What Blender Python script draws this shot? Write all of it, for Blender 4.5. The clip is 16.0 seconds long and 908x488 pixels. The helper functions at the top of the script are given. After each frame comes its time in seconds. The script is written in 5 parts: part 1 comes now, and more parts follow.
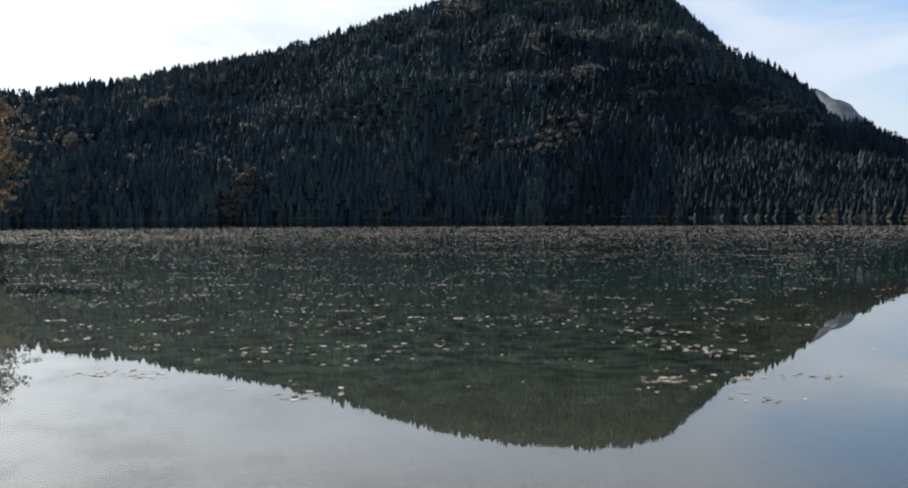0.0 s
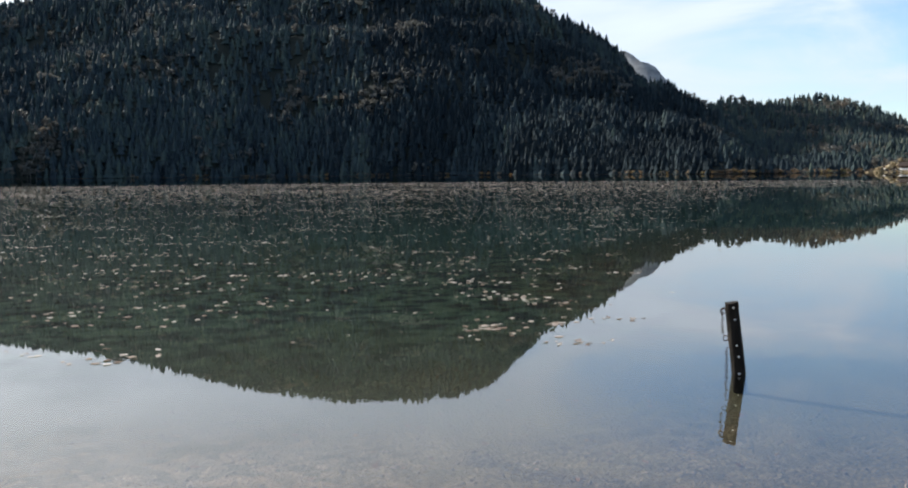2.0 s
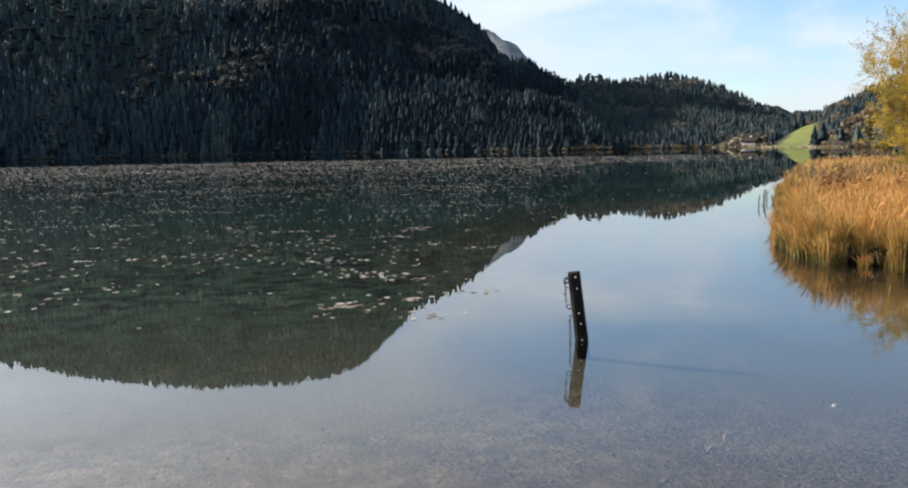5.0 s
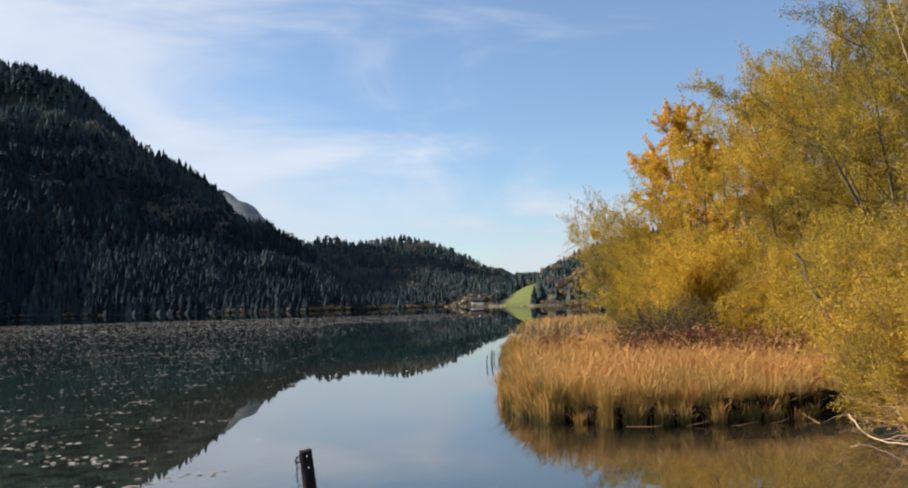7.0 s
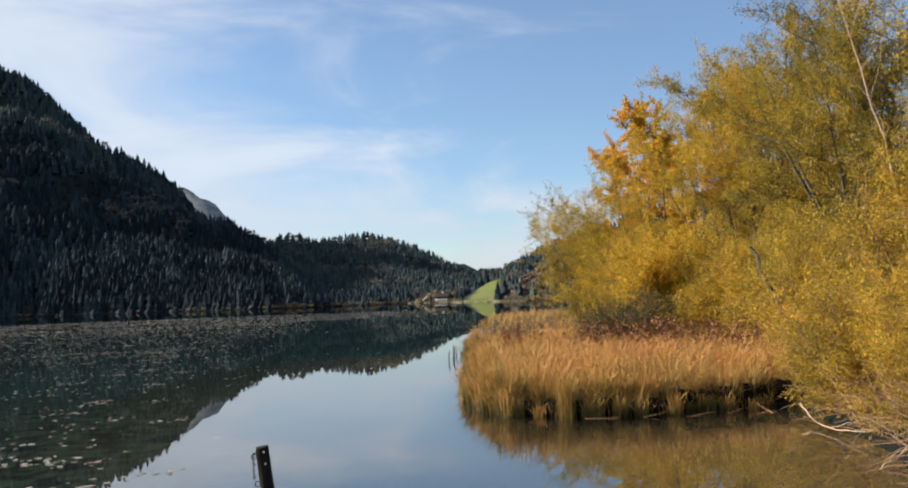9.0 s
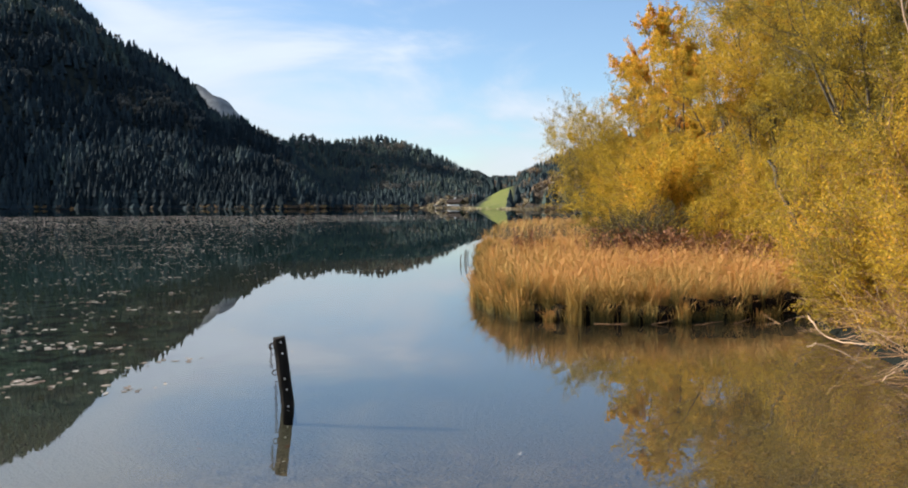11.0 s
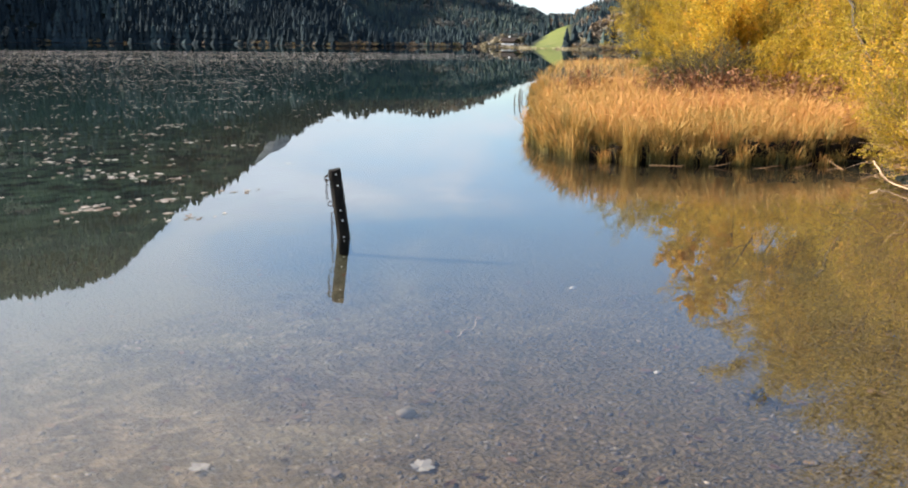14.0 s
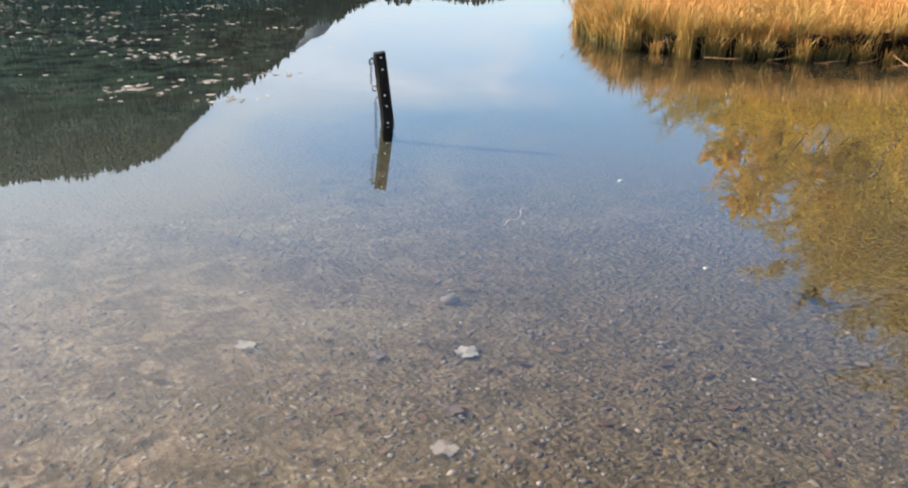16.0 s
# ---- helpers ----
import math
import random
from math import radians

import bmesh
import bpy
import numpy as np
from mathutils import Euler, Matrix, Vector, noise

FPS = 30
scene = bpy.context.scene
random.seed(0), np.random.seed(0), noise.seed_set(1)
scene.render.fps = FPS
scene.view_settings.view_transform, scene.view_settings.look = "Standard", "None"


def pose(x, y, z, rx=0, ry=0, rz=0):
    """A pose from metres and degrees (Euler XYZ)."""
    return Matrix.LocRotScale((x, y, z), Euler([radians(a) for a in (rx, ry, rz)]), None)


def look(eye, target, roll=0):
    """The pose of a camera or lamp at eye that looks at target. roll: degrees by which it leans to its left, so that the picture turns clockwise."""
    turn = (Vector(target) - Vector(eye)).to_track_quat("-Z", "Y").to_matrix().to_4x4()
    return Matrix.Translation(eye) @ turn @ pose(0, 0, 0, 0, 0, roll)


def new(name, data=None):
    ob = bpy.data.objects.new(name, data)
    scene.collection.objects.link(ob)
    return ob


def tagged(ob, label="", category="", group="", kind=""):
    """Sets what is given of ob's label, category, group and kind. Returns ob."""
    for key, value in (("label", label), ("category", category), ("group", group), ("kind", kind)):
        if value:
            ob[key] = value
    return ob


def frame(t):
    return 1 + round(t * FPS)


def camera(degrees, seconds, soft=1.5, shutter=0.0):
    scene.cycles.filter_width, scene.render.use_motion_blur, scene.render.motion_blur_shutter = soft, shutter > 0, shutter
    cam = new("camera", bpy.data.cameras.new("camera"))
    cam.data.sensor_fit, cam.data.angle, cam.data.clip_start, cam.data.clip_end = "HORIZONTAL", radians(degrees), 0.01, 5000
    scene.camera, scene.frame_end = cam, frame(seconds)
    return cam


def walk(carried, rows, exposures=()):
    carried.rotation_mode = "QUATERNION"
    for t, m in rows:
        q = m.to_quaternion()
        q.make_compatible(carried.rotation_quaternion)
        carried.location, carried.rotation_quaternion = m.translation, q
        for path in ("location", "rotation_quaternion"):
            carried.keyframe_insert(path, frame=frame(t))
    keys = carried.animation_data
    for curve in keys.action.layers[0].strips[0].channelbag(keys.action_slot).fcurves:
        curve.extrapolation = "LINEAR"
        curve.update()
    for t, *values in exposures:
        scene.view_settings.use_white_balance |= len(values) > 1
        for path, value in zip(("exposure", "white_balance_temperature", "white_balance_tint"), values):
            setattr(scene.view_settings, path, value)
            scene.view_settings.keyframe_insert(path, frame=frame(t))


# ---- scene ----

cam = camera(56.72, 16.0, soft=2.0)
PATH = [
    (0.0, pose(-0.163, 0.114, 1.764, 88.121, 0.301, 2.178)),
    (0.5, pose(-0.166, 0.116, 1.768, 87.440, 0.607, -0.846)),
    (1.0, pose(-0.157, 0.107, 1.748, 86.892, 0.749, -4.198)),
    (1.5, pose(-0.149, 0.099, 1.737, 86.074, 0.438, -7.255)),
    (2.0, pose(-0.136, 0.088, 1.730, 85.128, 0.484, -9.637)),
    (2.5, pose(-0.129, 0.080, 1.709, 84.138, 0.272, -11.871)),
    (3.0, pose(-0.106, 0.070, 1.699, 82.959, 0.526, -13.756)),
    (5.5, pose(0.030, 0.011, 1.730, 84.226, 0.543, -21.981)),
    (6.0, pose(0.035, 0.005, 1.763, 88.644, 0.576, -26.839)),
    (6.5, pose(0.057, -0.014, 1.807, 92.152, 0.968, -31.513)),
    (7.0, pose(0.081, -0.022, 1.840, 94.025, 1.439, -36.237)),
    (7.5, pose(0.086, -0.028, 1.854, 95.769, 1.635, -36.900)),
    (8.0, pose(0.102, -0.039, 1.855, 95.507, 1.694, -37.173)),
    (8.5, pose(0.109, -0.056, 1.835, 94.885, 1.902, -37.789)),
    (9.0, pose(0.116, -0.084, 1.819, 93.703, 1.989, -38.689)),
    (9.5, pose(0.093, -0.090, 1.803, 91.422, 1.574, -39.193)),
    (10.0, pose(0.076, -0.088, 1.788, 89.058, 0.830, -38.975)),
    (12.5, pose(0.066, -0.047, 1.745, 84.899, -0.026, -35.692)),
    (13.0, pose(0.067, -0.040, 1.729, 81.928, -0.040, -35.187)),
    (13.5, pose(0.064, -0.036, 1.716, 79.331, -0.141, -34.767)),
    (14.0, pose(0.064, -0.030, 1.706, 76.576, -0.561, -34.278)),
    (14.5, pose(0.067, -0.009, 1.690, 74.040, -0.873, -33.869)),
    (15.0, pose(0.080, 0.020, 1.673, 72.031, -1.061, -33.238)),
    (15.5, pose(0.076, 0.049, 1.665, 70.634, -1.259, -32.391)),
    (16.0, pose(0.074, 0.066, 1.648, 69.247, -1.387, -31.282)),
]
walk(cam, PATH, [(0.0, 0.74), (1.5, 0.90), (3.0, 1.08), (5.5, 0.90), (8.0, 0.62), (10.0, 0.80), (12.5, 1.06), (14.0, 1.4), (16.0, 1.47)])

# ---- light ----
SUN_LEFT, SUN_UP = 42.0, 26.0      # degrees left of +y, and over the horizon
sun_dir = Vector((-math.sin(radians(SUN_LEFT)) * math.cos(radians(SUN_UP)),
                  math.cos(radians(SUN_LEFT)) * math.cos(radians(SUN_UP)), math.sin(radians(SUN_UP))))


def make_world():
    world = bpy.data.worlds.new("sky")
    scene.world = world
    world.use_nodes = True
    nt = world.node_tree
    nt.nodes.clear()
    N, L = nt.nodes.new, nt.links.new
    out = N("ShaderNodeOutputWorld")
    sky = N("ShaderNodeTexSky")
    sky.sky_type, sky.sun_disc = "NISHITA", False
    sky.sun_elevation, sky.sun_rotation = radians(SUN_UP), radians(-SUN_LEFT)
    sky.air_density, sky.dust_density, sky.ozone_density = 1.0, 0.35, 4.0
    clear = N("ShaderNodeBackground")
    clear.inputs["Strength"].default_value = 0.105
    L(sky.outputs[0], clear.inputs["Color"])
    # thin cirrus, thicker towards the sun
    coord = N("ShaderNodeTexCoord")
    flat = N("ShaderNodeMapping")
    flat.inputs["Scale"].default_value = (1.0, 1.0, 3.2)
    flat.inputs["Rotation"].default_value = (0.25, 0.15, 0.6)
    L(coord.outputs["Generated"], flat.inputs["Vector"])
    big = N("ShaderNodeTexNoise")
    big.inputs["Scale"].default_value, big.inputs["Detail"].default_value = 2.6, 8
    big.inputs["Roughness"].default_value, big.inputs["Distortion"].default_value = 0.55, 0.6
    L(flat.outputs[0], big.inputs["Vector"])
    dot = N("ShaderNodeVectorMath")
    dot.operation = "DOT_PRODUCT"
    dot.inputs[1].default_value = sun_dir
    L(coord.outputs["Generated"], dot.inputs[0])
    near_sun = N("ShaderNodeMapRange")
    near_sun.inputs["From Min"].default_value, near_sun.inputs["From Max"].default_value = 0.30, 0.97
    near_sun.inputs["To Min"].default_value, near_sun.inputs["To Max"].default_value = -0.06, 0.45
    L(dot.outputs["Value"], near_sun.inputs["Value"])
    up = N("ShaderNodeSeparateXYZ")
    L(coord.outputs["Generated"], up.inputs[0])
    haze = N("ShaderNodeMapRange")
    haze.interpolation_type = "SMOOTHSTEP"
    haze.inputs["From Min"].default_value, haze.inputs["From Max"].default_value = 0.0, 0.26
    haze.inputs["To Min"].default_value, haze.inputs["To Max"].default_value = 0.30, 0.0
    L(up.outputs["Z"], haze.inputs["Value"])
    both = N("ShaderNodeMath")
    L(near_sun.outputs[0], both.inputs[0]), L(haze.outputs[0], both.inputs[1])
    add = N("ShaderNodeMath")
    L(big.outputs["Fac"], add.inputs[0]), L(both.outputs[0], add.inputs[1])
    cover = N("ShaderNodeMapRange")
    cover.interpolation_type = "SMOOTHSTEP"
    cover.inputs["From Min"].default_value, cover.inputs["From Max"].default_value = 0.48, 0.75
    cover.inputs["To Min"].default_value, cover.inputs["To Max"].default_value = 0.07, 0.8
    L(add.outputs[0], cover.inputs["Value"])
    white = N("ShaderNodeBackground")
    lump = N("ShaderNodeMapRange")
    lump.inputs["From Min"].default_value, lump.inputs["From Max"].default_value = 0.4, 0.7
    lump.inputs["To Min"].default_value, lump.inputs["To Max"].default_value = 0.48, 0.60
    L(big.outputs["Fac"], lump.inputs["Value"])
    # the veil glows round the sun: 1 + 0.9 d^6 + 1.3 d^40
    def lobe(power, gain):
        p, g = N("ShaderNodeMath"), N("ShaderNodeMath")
        p.operation, g.operation = "POWER", "MULTIPLY"
        p.inputs[1].default_value, g.inputs[1].default_value = power, gain
        L(ahead.outputs[0], p.inputs[0]), L(p.outputs[0], g.inputs[0])
        return g.outputs[0]
    ahead = N("ShaderNodeMath")
    ahead.operation = "MAXIMUM"
    L(dot.outputs["Value"], ahead.inputs[0])
    glow, glow1, veil = N("ShaderNodeMath"), N("ShaderNodeMath"), N("ShaderNodeMath")
    ahead.inputs[1].default_value, glow1.inputs[1].default_value = 0.0, 1.0
    L(lobe(6, 0.9), glow.inputs[0]), L(lobe(40, 1.3), glow.inputs[1]), L(glow.outputs[0], glow1.inputs[0])
    veil.operation = "MULTIPLY"
    L(lump.outputs[0], veil.inputs[0]), L(glow1.outputs[0], veil.inputs[1])
    # grey bellies of the thicker cloud on the sun's side
    tufts = N("ShaderNodeTexNoise")
    tufts.inputs["Scale"].default_value, tufts.inputs["Detail"].default_value, tufts.inputs["Roughness"].default_value = 9.0, 6, 0.6
    L(flat.outputs[0], tufts.inputs["Vector"])
    belly = N("ShaderNodeMapRange")
    belly.interpolation_type = "SMOOTHSTEP"
    belly.inputs["From Min"].default_value, belly.inputs["From Max"].default_value = 0.42, 0.62
    belly.inputs["To Min"].default_value, belly.inputs["To Max"].default_value = 0.0, -0.38
    L(tufts.outputs["Fac"], belly.inputs["Value"])
    thick, dimmed = N("ShaderNodeMath"), N("ShaderNodeMath")
    thick.operation, dimmed.operation = "MULTIPLY_ADD", "MULTIPLY"
    thick.inputs[2].default_value = 1.0
    L(belly.outputs[0], thick.inputs[0]), L(lobe(7, 1.0), thick.inputs[1])
    L(veil.outputs[0], dimmed.inputs[0]), L(thick.outputs[0], dimmed.inputs[1])
    warm = N("ShaderNodeMix")
    warm.data_type = "RGBA"
    warm.inputs[6].default_value, warm.inputs[7].default_value = (0.82, 0.885, 1.0, 1), (1.0, 0.985, 0.945, 1)
    L(lobe(5, 1.0), warm.inputs[0]), L(warm.outputs[2], white.inputs["Color"])
    L(dimmed.outputs[0], white.inputs["Strength"])
    mix = N("ShaderNodeMixShader")
    L(cover.outputs[0], mix.inputs[0]), L(clear.outputs[0], mix.inputs[1]), L(white.outputs[0], mix.inputs[2])
    L(mix.outputs[0], out.inputs["Surface"])


make_world()
lamp = bpy.data.lights.new("sun", "SUN")
lamp.energy, lamp.angle, lamp.color = 5.0, radians(0.53), (1.0, 0.95, 0.885)
new("sun", lamp).matrix_world = look(sun_dir * 100, (0, 0, 0))

# ---- materials ----


def material(name, build):
    m = bpy.data.materials.new(name)
    m.use_nodes = True
    nt = m.node_tree
    nt.nodes.clear()
    out = nt.nodes.new("ShaderNodeOutputMaterial")
    nt.links.new(build(nt, nt.nodes.new, nt.links.new), out.inputs["Surface"])
    return m


def ramp(N, L, value, stops):
    r = N("ShaderNodeValToRGB")
    while len(r.color_ramp.elements) < len(stops):
        r.color_ramp.elements.new(0.5)
    for e, (p, c) in zip(r.color_ramp.elements, stops):
        e.position, e.color = p, (*c, 1)
    L(value, r.inputs[0])
    return r.outputs["Color"]


def noise_of(N, L, scale, detail=5, rough=0.55, vector=None, stretch=None):
    n = N("ShaderNodeTexNoise")
    n.inputs["Scale"].default_value, n.inputs["Detail"].default_value, n.inputs["Roughness"].default_value = scale, detail, rough
    if vector is None:
        vector = N("ShaderNodeTexCoord").outputs["Object"]
    if stretch:
        mp = N("ShaderNodeMapping")
        mp.inputs["Scale"].default_value = stretch
        L(vector, mp.inputs["Vector"])
        vector = mp.outputs[0]
    L(vector, n.inputs["Vector"])
    return n.outputs["Fac"]


def blend(N, L, fac, a, b, mode="MIX"):
    m = N("ShaderNodeMix")
    m.data_type, m.blend_type = "RGBA", mode
    for sock, val in ((0, fac), (6, a), (7, b)):
        if isinstance(val, (int, float)):
            m.inputs[sock].default_value = val
        elif isinstance(val, tuple):
            m.inputs[sock].default_value = (*val, 1)
        else:
            L(val, m.inputs[sock])
    return m.outputs[2]


def bumped(N, L, height, strength, distance):
    b = N("ShaderNodeBump")
    b.inputs["Strength"].default_value, b.inputs["Distance"].default_value = strength, distance
    L(height, b.inputs["Height"])
    return b.outputs[0]


def principled(N, L, colour, rough=0.8, normal=None, metal=0.0, spec=0.5):
    p = N("ShaderNodeBsdfPrincipled")
    if isinstance(colour, tuple):
        p.inputs["Base Color"].default_value = (*colour, 1)
    else:
        L(colour, p.inputs["Base Color"])
    p.inputs["Roughness"].default_value, p.inputs["Metallic"].default_value = rough, metal
    p.inputs["Specular IOR Level"].default_value = spec
    if normal:
        L(normal, p.inputs["Normal"])
    return p.outputs[0]


def tinted(stops, through_leaf=0.0, rough=0.7, spec=0.25):
    """A colour along a ramp by the mesh's own tint value; leaves let some light through."""
    def build(nt, N, L):
        a = N("ShaderNodeAttribute")
        a.attribute_name = "tint"
        c = ramp(N, L, a.outputs["Fac"], stops)
        body = principled(N, L, c, rough, spec=spec)
        if not through_leaf:
            return body
        t = N("ShaderNodeBsdfTranslucent")
        L(c, t.inputs["Color"])
        m = N("ShaderNodeMixShader")
        m.inputs[0].default_value = through_leaf
        L(body, m.inputs[1]), L(t.outputs[0], m.inputs[2])
        return m.outputs[0]
    return build


def water_build(nt, N, L):
    # gloss rises towards grazing angles as on water
    lw = N("ShaderNodeLayerWeight")
    lw.inputs["Blend"].default_value = 0.5
    fifth = N("ShaderNodeMath")
    fifth.operation = "POWER"
    fifth.inputs[1].default_value = 3.3
    L(lw.outputs["Facing"], fifth.inputs[0])
    f = N("ShaderNodeMapRange")
    f.inputs["To Min"].default_value = 0.02
    L(fifth.outputs[0], f.inputs["Value"])
    gloss = N("ShaderNodeBsdfGlossy")
    gloss.inputs["Roughness"].default_value = 0.0
    pos = N("ShaderNodeNewGeometry").outputs["Position"]
    rip = bumped(N, L, noise_of(N, L, 0.9, 2, 0.5, pos), 0.012, 0.05)
    L(rip, gloss.inputs["Normal"])
    clear = N("ShaderNodeBsdfTransparent")
    clear.inputs["Color"].default_value = (0.95, 0.968, 0.945, 1)
    m = N("ShaderNodeMixShader")
    L(f.outputs[0], m.inputs[0]), L(clear.outputs[0], m.inputs[1]), L(gloss.outputs[0], m.inputs[2])
    return m.outputs[0]


def ground_build(nt, N, L):
    pos = N("ShaderNodeNewGeometry").outputs["Position"]
    fathom = N("ShaderNodeAttribute")
    fathom.attribute_name = "depth"
    fine = noise_of(N, L, 38, 6, 0.7, pos)
    cells = N("ShaderNodeTexVoronoi")
    cells.inputs["Scale"].default_value, cells.inputs["Randomness"].default_value = 27, 1.0
    cells.distance = "MINKOWSKI"
    cells.inputs["Exponent"].default_value = 0.9
    L(pos, cells.inputs["Vector"])
    shade = N("ShaderNodeSeparateColor")
    L(cells.outputs["Color"], shade.inputs[0])
    grit = N("ShaderNodeMath")
    grit.operation = "MULTIPLY_ADD"
    grit.inputs[1].default_value = -0.5
    L(cells.outputs["Distance"], grit.inputs[0]), L(fine, grit.inputs[2])
    mid = noise_of(N, L, 2.2, 5, 0.6, pos)
    gravel = ramp(N, L, fine, [(0.3, (0.165, 0.125, 0.100)), (0.5, (0.44, 0.346, 0.285)), (0.68, (0.66, 0.555, 0.475))])
    gravel = blend(N, L, 0.4, gravel, ramp(N, L, shade.outputs[0], [(0.0, (0.10, 0.074, 0.058)), (0.5, (0.32, 0.246, 0.20)), (0.9, (0.48, 0.385, 0.32)), (1.0, (0.70, 0.62, 0.55))]))
    gravel = blend(N, L, mid, gravel, (0.39, 0.288, 0.222))
    # lighter and darker rubble, and browner stretches
    lumps = N("ShaderNodeTexVoronoi")
    lumps.inputs["Scale"].default_value = 11
    L(pos, lumps.inputs["Vector"])
    lump = N("ShaderNodeSeparateColor")
    L(lumps.outputs["Color"], lump.inputs[0])
    gravel = blend(N, L, 1.0, gravel, ramp(N, L, lump.outputs[0], [(0.0, (0.42, 0.39, 0.35)), (0.5, (0.9, 0.88, 0.85)), (1.0, (1.42, 1.40, 1.37))]), "MULTIPLY")
    gravel = blend(N, L, 1.0, gravel, ramp(N, L, noise_of(N, L, 0.9, 4, 0.6, pos), [(0.35, (1.0, 0.87, 0.75)), (0.6, (1.15, 1.14, 1.11))]), "MULTIPLY")
    # hand-sized light and dark patches
    gravel = blend(N, L, 1.0, gravel, ramp(N, L, noise_of(N, L, 5.5, 5, 0.65, pos), [(0.36, (0.62, 0.58, 0.54)), (0.5, (0.98, 0.97, 0.95)), (0.64, (1.25, 1.24, 1.22))]), "MULTIPLY")
    # shadows between the stones, painted as dark gaps
    gravel = blend(N, L, 1.0, gravel, ramp(N, L, cells.outputs["Distance"], [(0.15, (1, 1, 1)), (0.5, (0.48, 0.43, 0.37))]), "MULTIPLY")
    # teal of the deep bed stands for light lost in the water
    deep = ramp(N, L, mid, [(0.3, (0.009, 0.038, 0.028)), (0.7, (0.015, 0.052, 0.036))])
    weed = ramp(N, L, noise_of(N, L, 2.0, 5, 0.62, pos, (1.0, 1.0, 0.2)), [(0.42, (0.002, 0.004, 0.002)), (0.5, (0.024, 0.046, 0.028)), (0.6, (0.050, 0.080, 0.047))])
    def step(lo, hi):
        r = N("ShaderNodeMapRange")
        r.inputs["From Min"].default_value, r.inputs["From Max"].default_value = lo, hi
        L(fathom.outputs["Fac"], r.inputs["Value"])
        return r.outputs[0]
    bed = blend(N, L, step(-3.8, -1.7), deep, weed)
    # stones go dark and green with depth, painting in light the water absorbs
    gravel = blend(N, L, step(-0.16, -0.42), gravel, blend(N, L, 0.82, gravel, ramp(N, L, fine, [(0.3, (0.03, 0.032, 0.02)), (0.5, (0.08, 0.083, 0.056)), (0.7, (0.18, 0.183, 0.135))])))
    dim_gravel = blend(N, L, 0.88, gravel, ramp(N, L, fine, [(0.3, (0.012, 0.018, 0.010)), (0.5, (0.032, 0.042, 0.024)), (0.7, (0.07, 0.08, 0.048))]))
    bed = blend(N, L, step(-0.95, -0.55), bed, dim_gravel)
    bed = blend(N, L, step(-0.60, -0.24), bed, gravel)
    grass = ramp(N, L, noise_of(N, L, 0.08, 8, 0.7, pos), [(0.3, (0.10, 0.115, 0.03)), (0.5, (0.135, 0.15, 0.042)), (0.7, (0.17, 0.155, 0.055))])
    soil = blend(N, L, noise_of(N, L, 0.05, 6, 0.7, pos), (0.014, 0.02, 0.018), (0.032, 0.034, 0.024))
    a = N("ShaderNodeAttribute")
    a.attribute_name = "meadow"
    land = blend(N, L, a.outputs["Fac"], soil, grass)
    a2 = N("ShaderNodeAttribute")
    a2.attribute_name = "rock"
    rock = ramp(N, L, noise_of(N, L, 0.02, 8, 0.7, pos), [(0.3, (0.10, 0.11, 0.11)), (0.7, (0.30, 0.30, 0.29))])
    land = blend(N, L, a2.outputs["Fac"], land, rock)
    mud = N("ShaderNodeAttribute")
    mud.attribute_name = "silt"
    silt = ramp(N, L, fine, [(0.32, (0.018, 0.012, 0.006)), (0.5, (0.092, 0.062, 0.027)), (0.68, (0.18, 0.125, 0.060))])
    bed = blend(N, L, mud.outputs["Fac"], bed, silt)
    # dark band painted on the bed for the mirrored shade under the sedge
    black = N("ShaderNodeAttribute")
    black.attribute_name = "rim_shade"
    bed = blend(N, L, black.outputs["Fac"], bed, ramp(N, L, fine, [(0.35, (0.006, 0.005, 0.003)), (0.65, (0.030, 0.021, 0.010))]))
    c = blend(N, L, step(-0.09, -0.01), bed, land)
    return principled(N, L, c, 0.95, bumped(N, L, grit.outputs[0], 0.8, 0.03), spec=0.1)


def bark_build(dark, light):
    def build(nt, N, L):
        n = noise_of(N, L, 14, 6, 0.65, stretch=(1, 1, 0.25))
        c = ramp(N, L, n, [(0.3, dark), (0.7, light)])
        return principled(N, L, c, 0.9, bumped(N, L, n, 0.6, 0.02), spec=0.15)
    return build


WATER = material("water", water_build)
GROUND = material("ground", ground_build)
BARK = material("bark", bark_build((0.035, 0.028, 0.02), (0.13, 0.105, 0.075)))
# blue in the dark stops puts distant haze into the needle colour
CONIFER = material("conifer", tinted([(0.0, (0.017, 0.025, 0.029)), (0.25, (0.035, 0.049, 0.054)), (0.55, (0.048, 0.067, 0.066)), (0.8, (0.066, 0.086, 0.07)), (1.0, (0.095, 0.105, 0.08))], 0.06, 0.9, 0.05))
BROADLEAF = material("broadleaf", tinted([(0.0, (0.10, 0.10, 0.088)), (0.25, (0.13, 0.118, 0.095)), (0.45, (0.19, 0.13, 0.08)), (0.7, (0.24, 0.15, 0.06)), (1.0, (0.16, 0.15, 0.06))], 0.25))
WILLOW = material("willow_leaf", tinted([(0.0, (0.10, 0.08, 0.025)), (0.25, (0.27, 0.20, 0.024)), (0.5, (0.47, 0.32, 0.026)), (0.75, (0.62, 0.385, 0.03)), (1.0, (0.78, 0.39, 0.045))], 0.38))
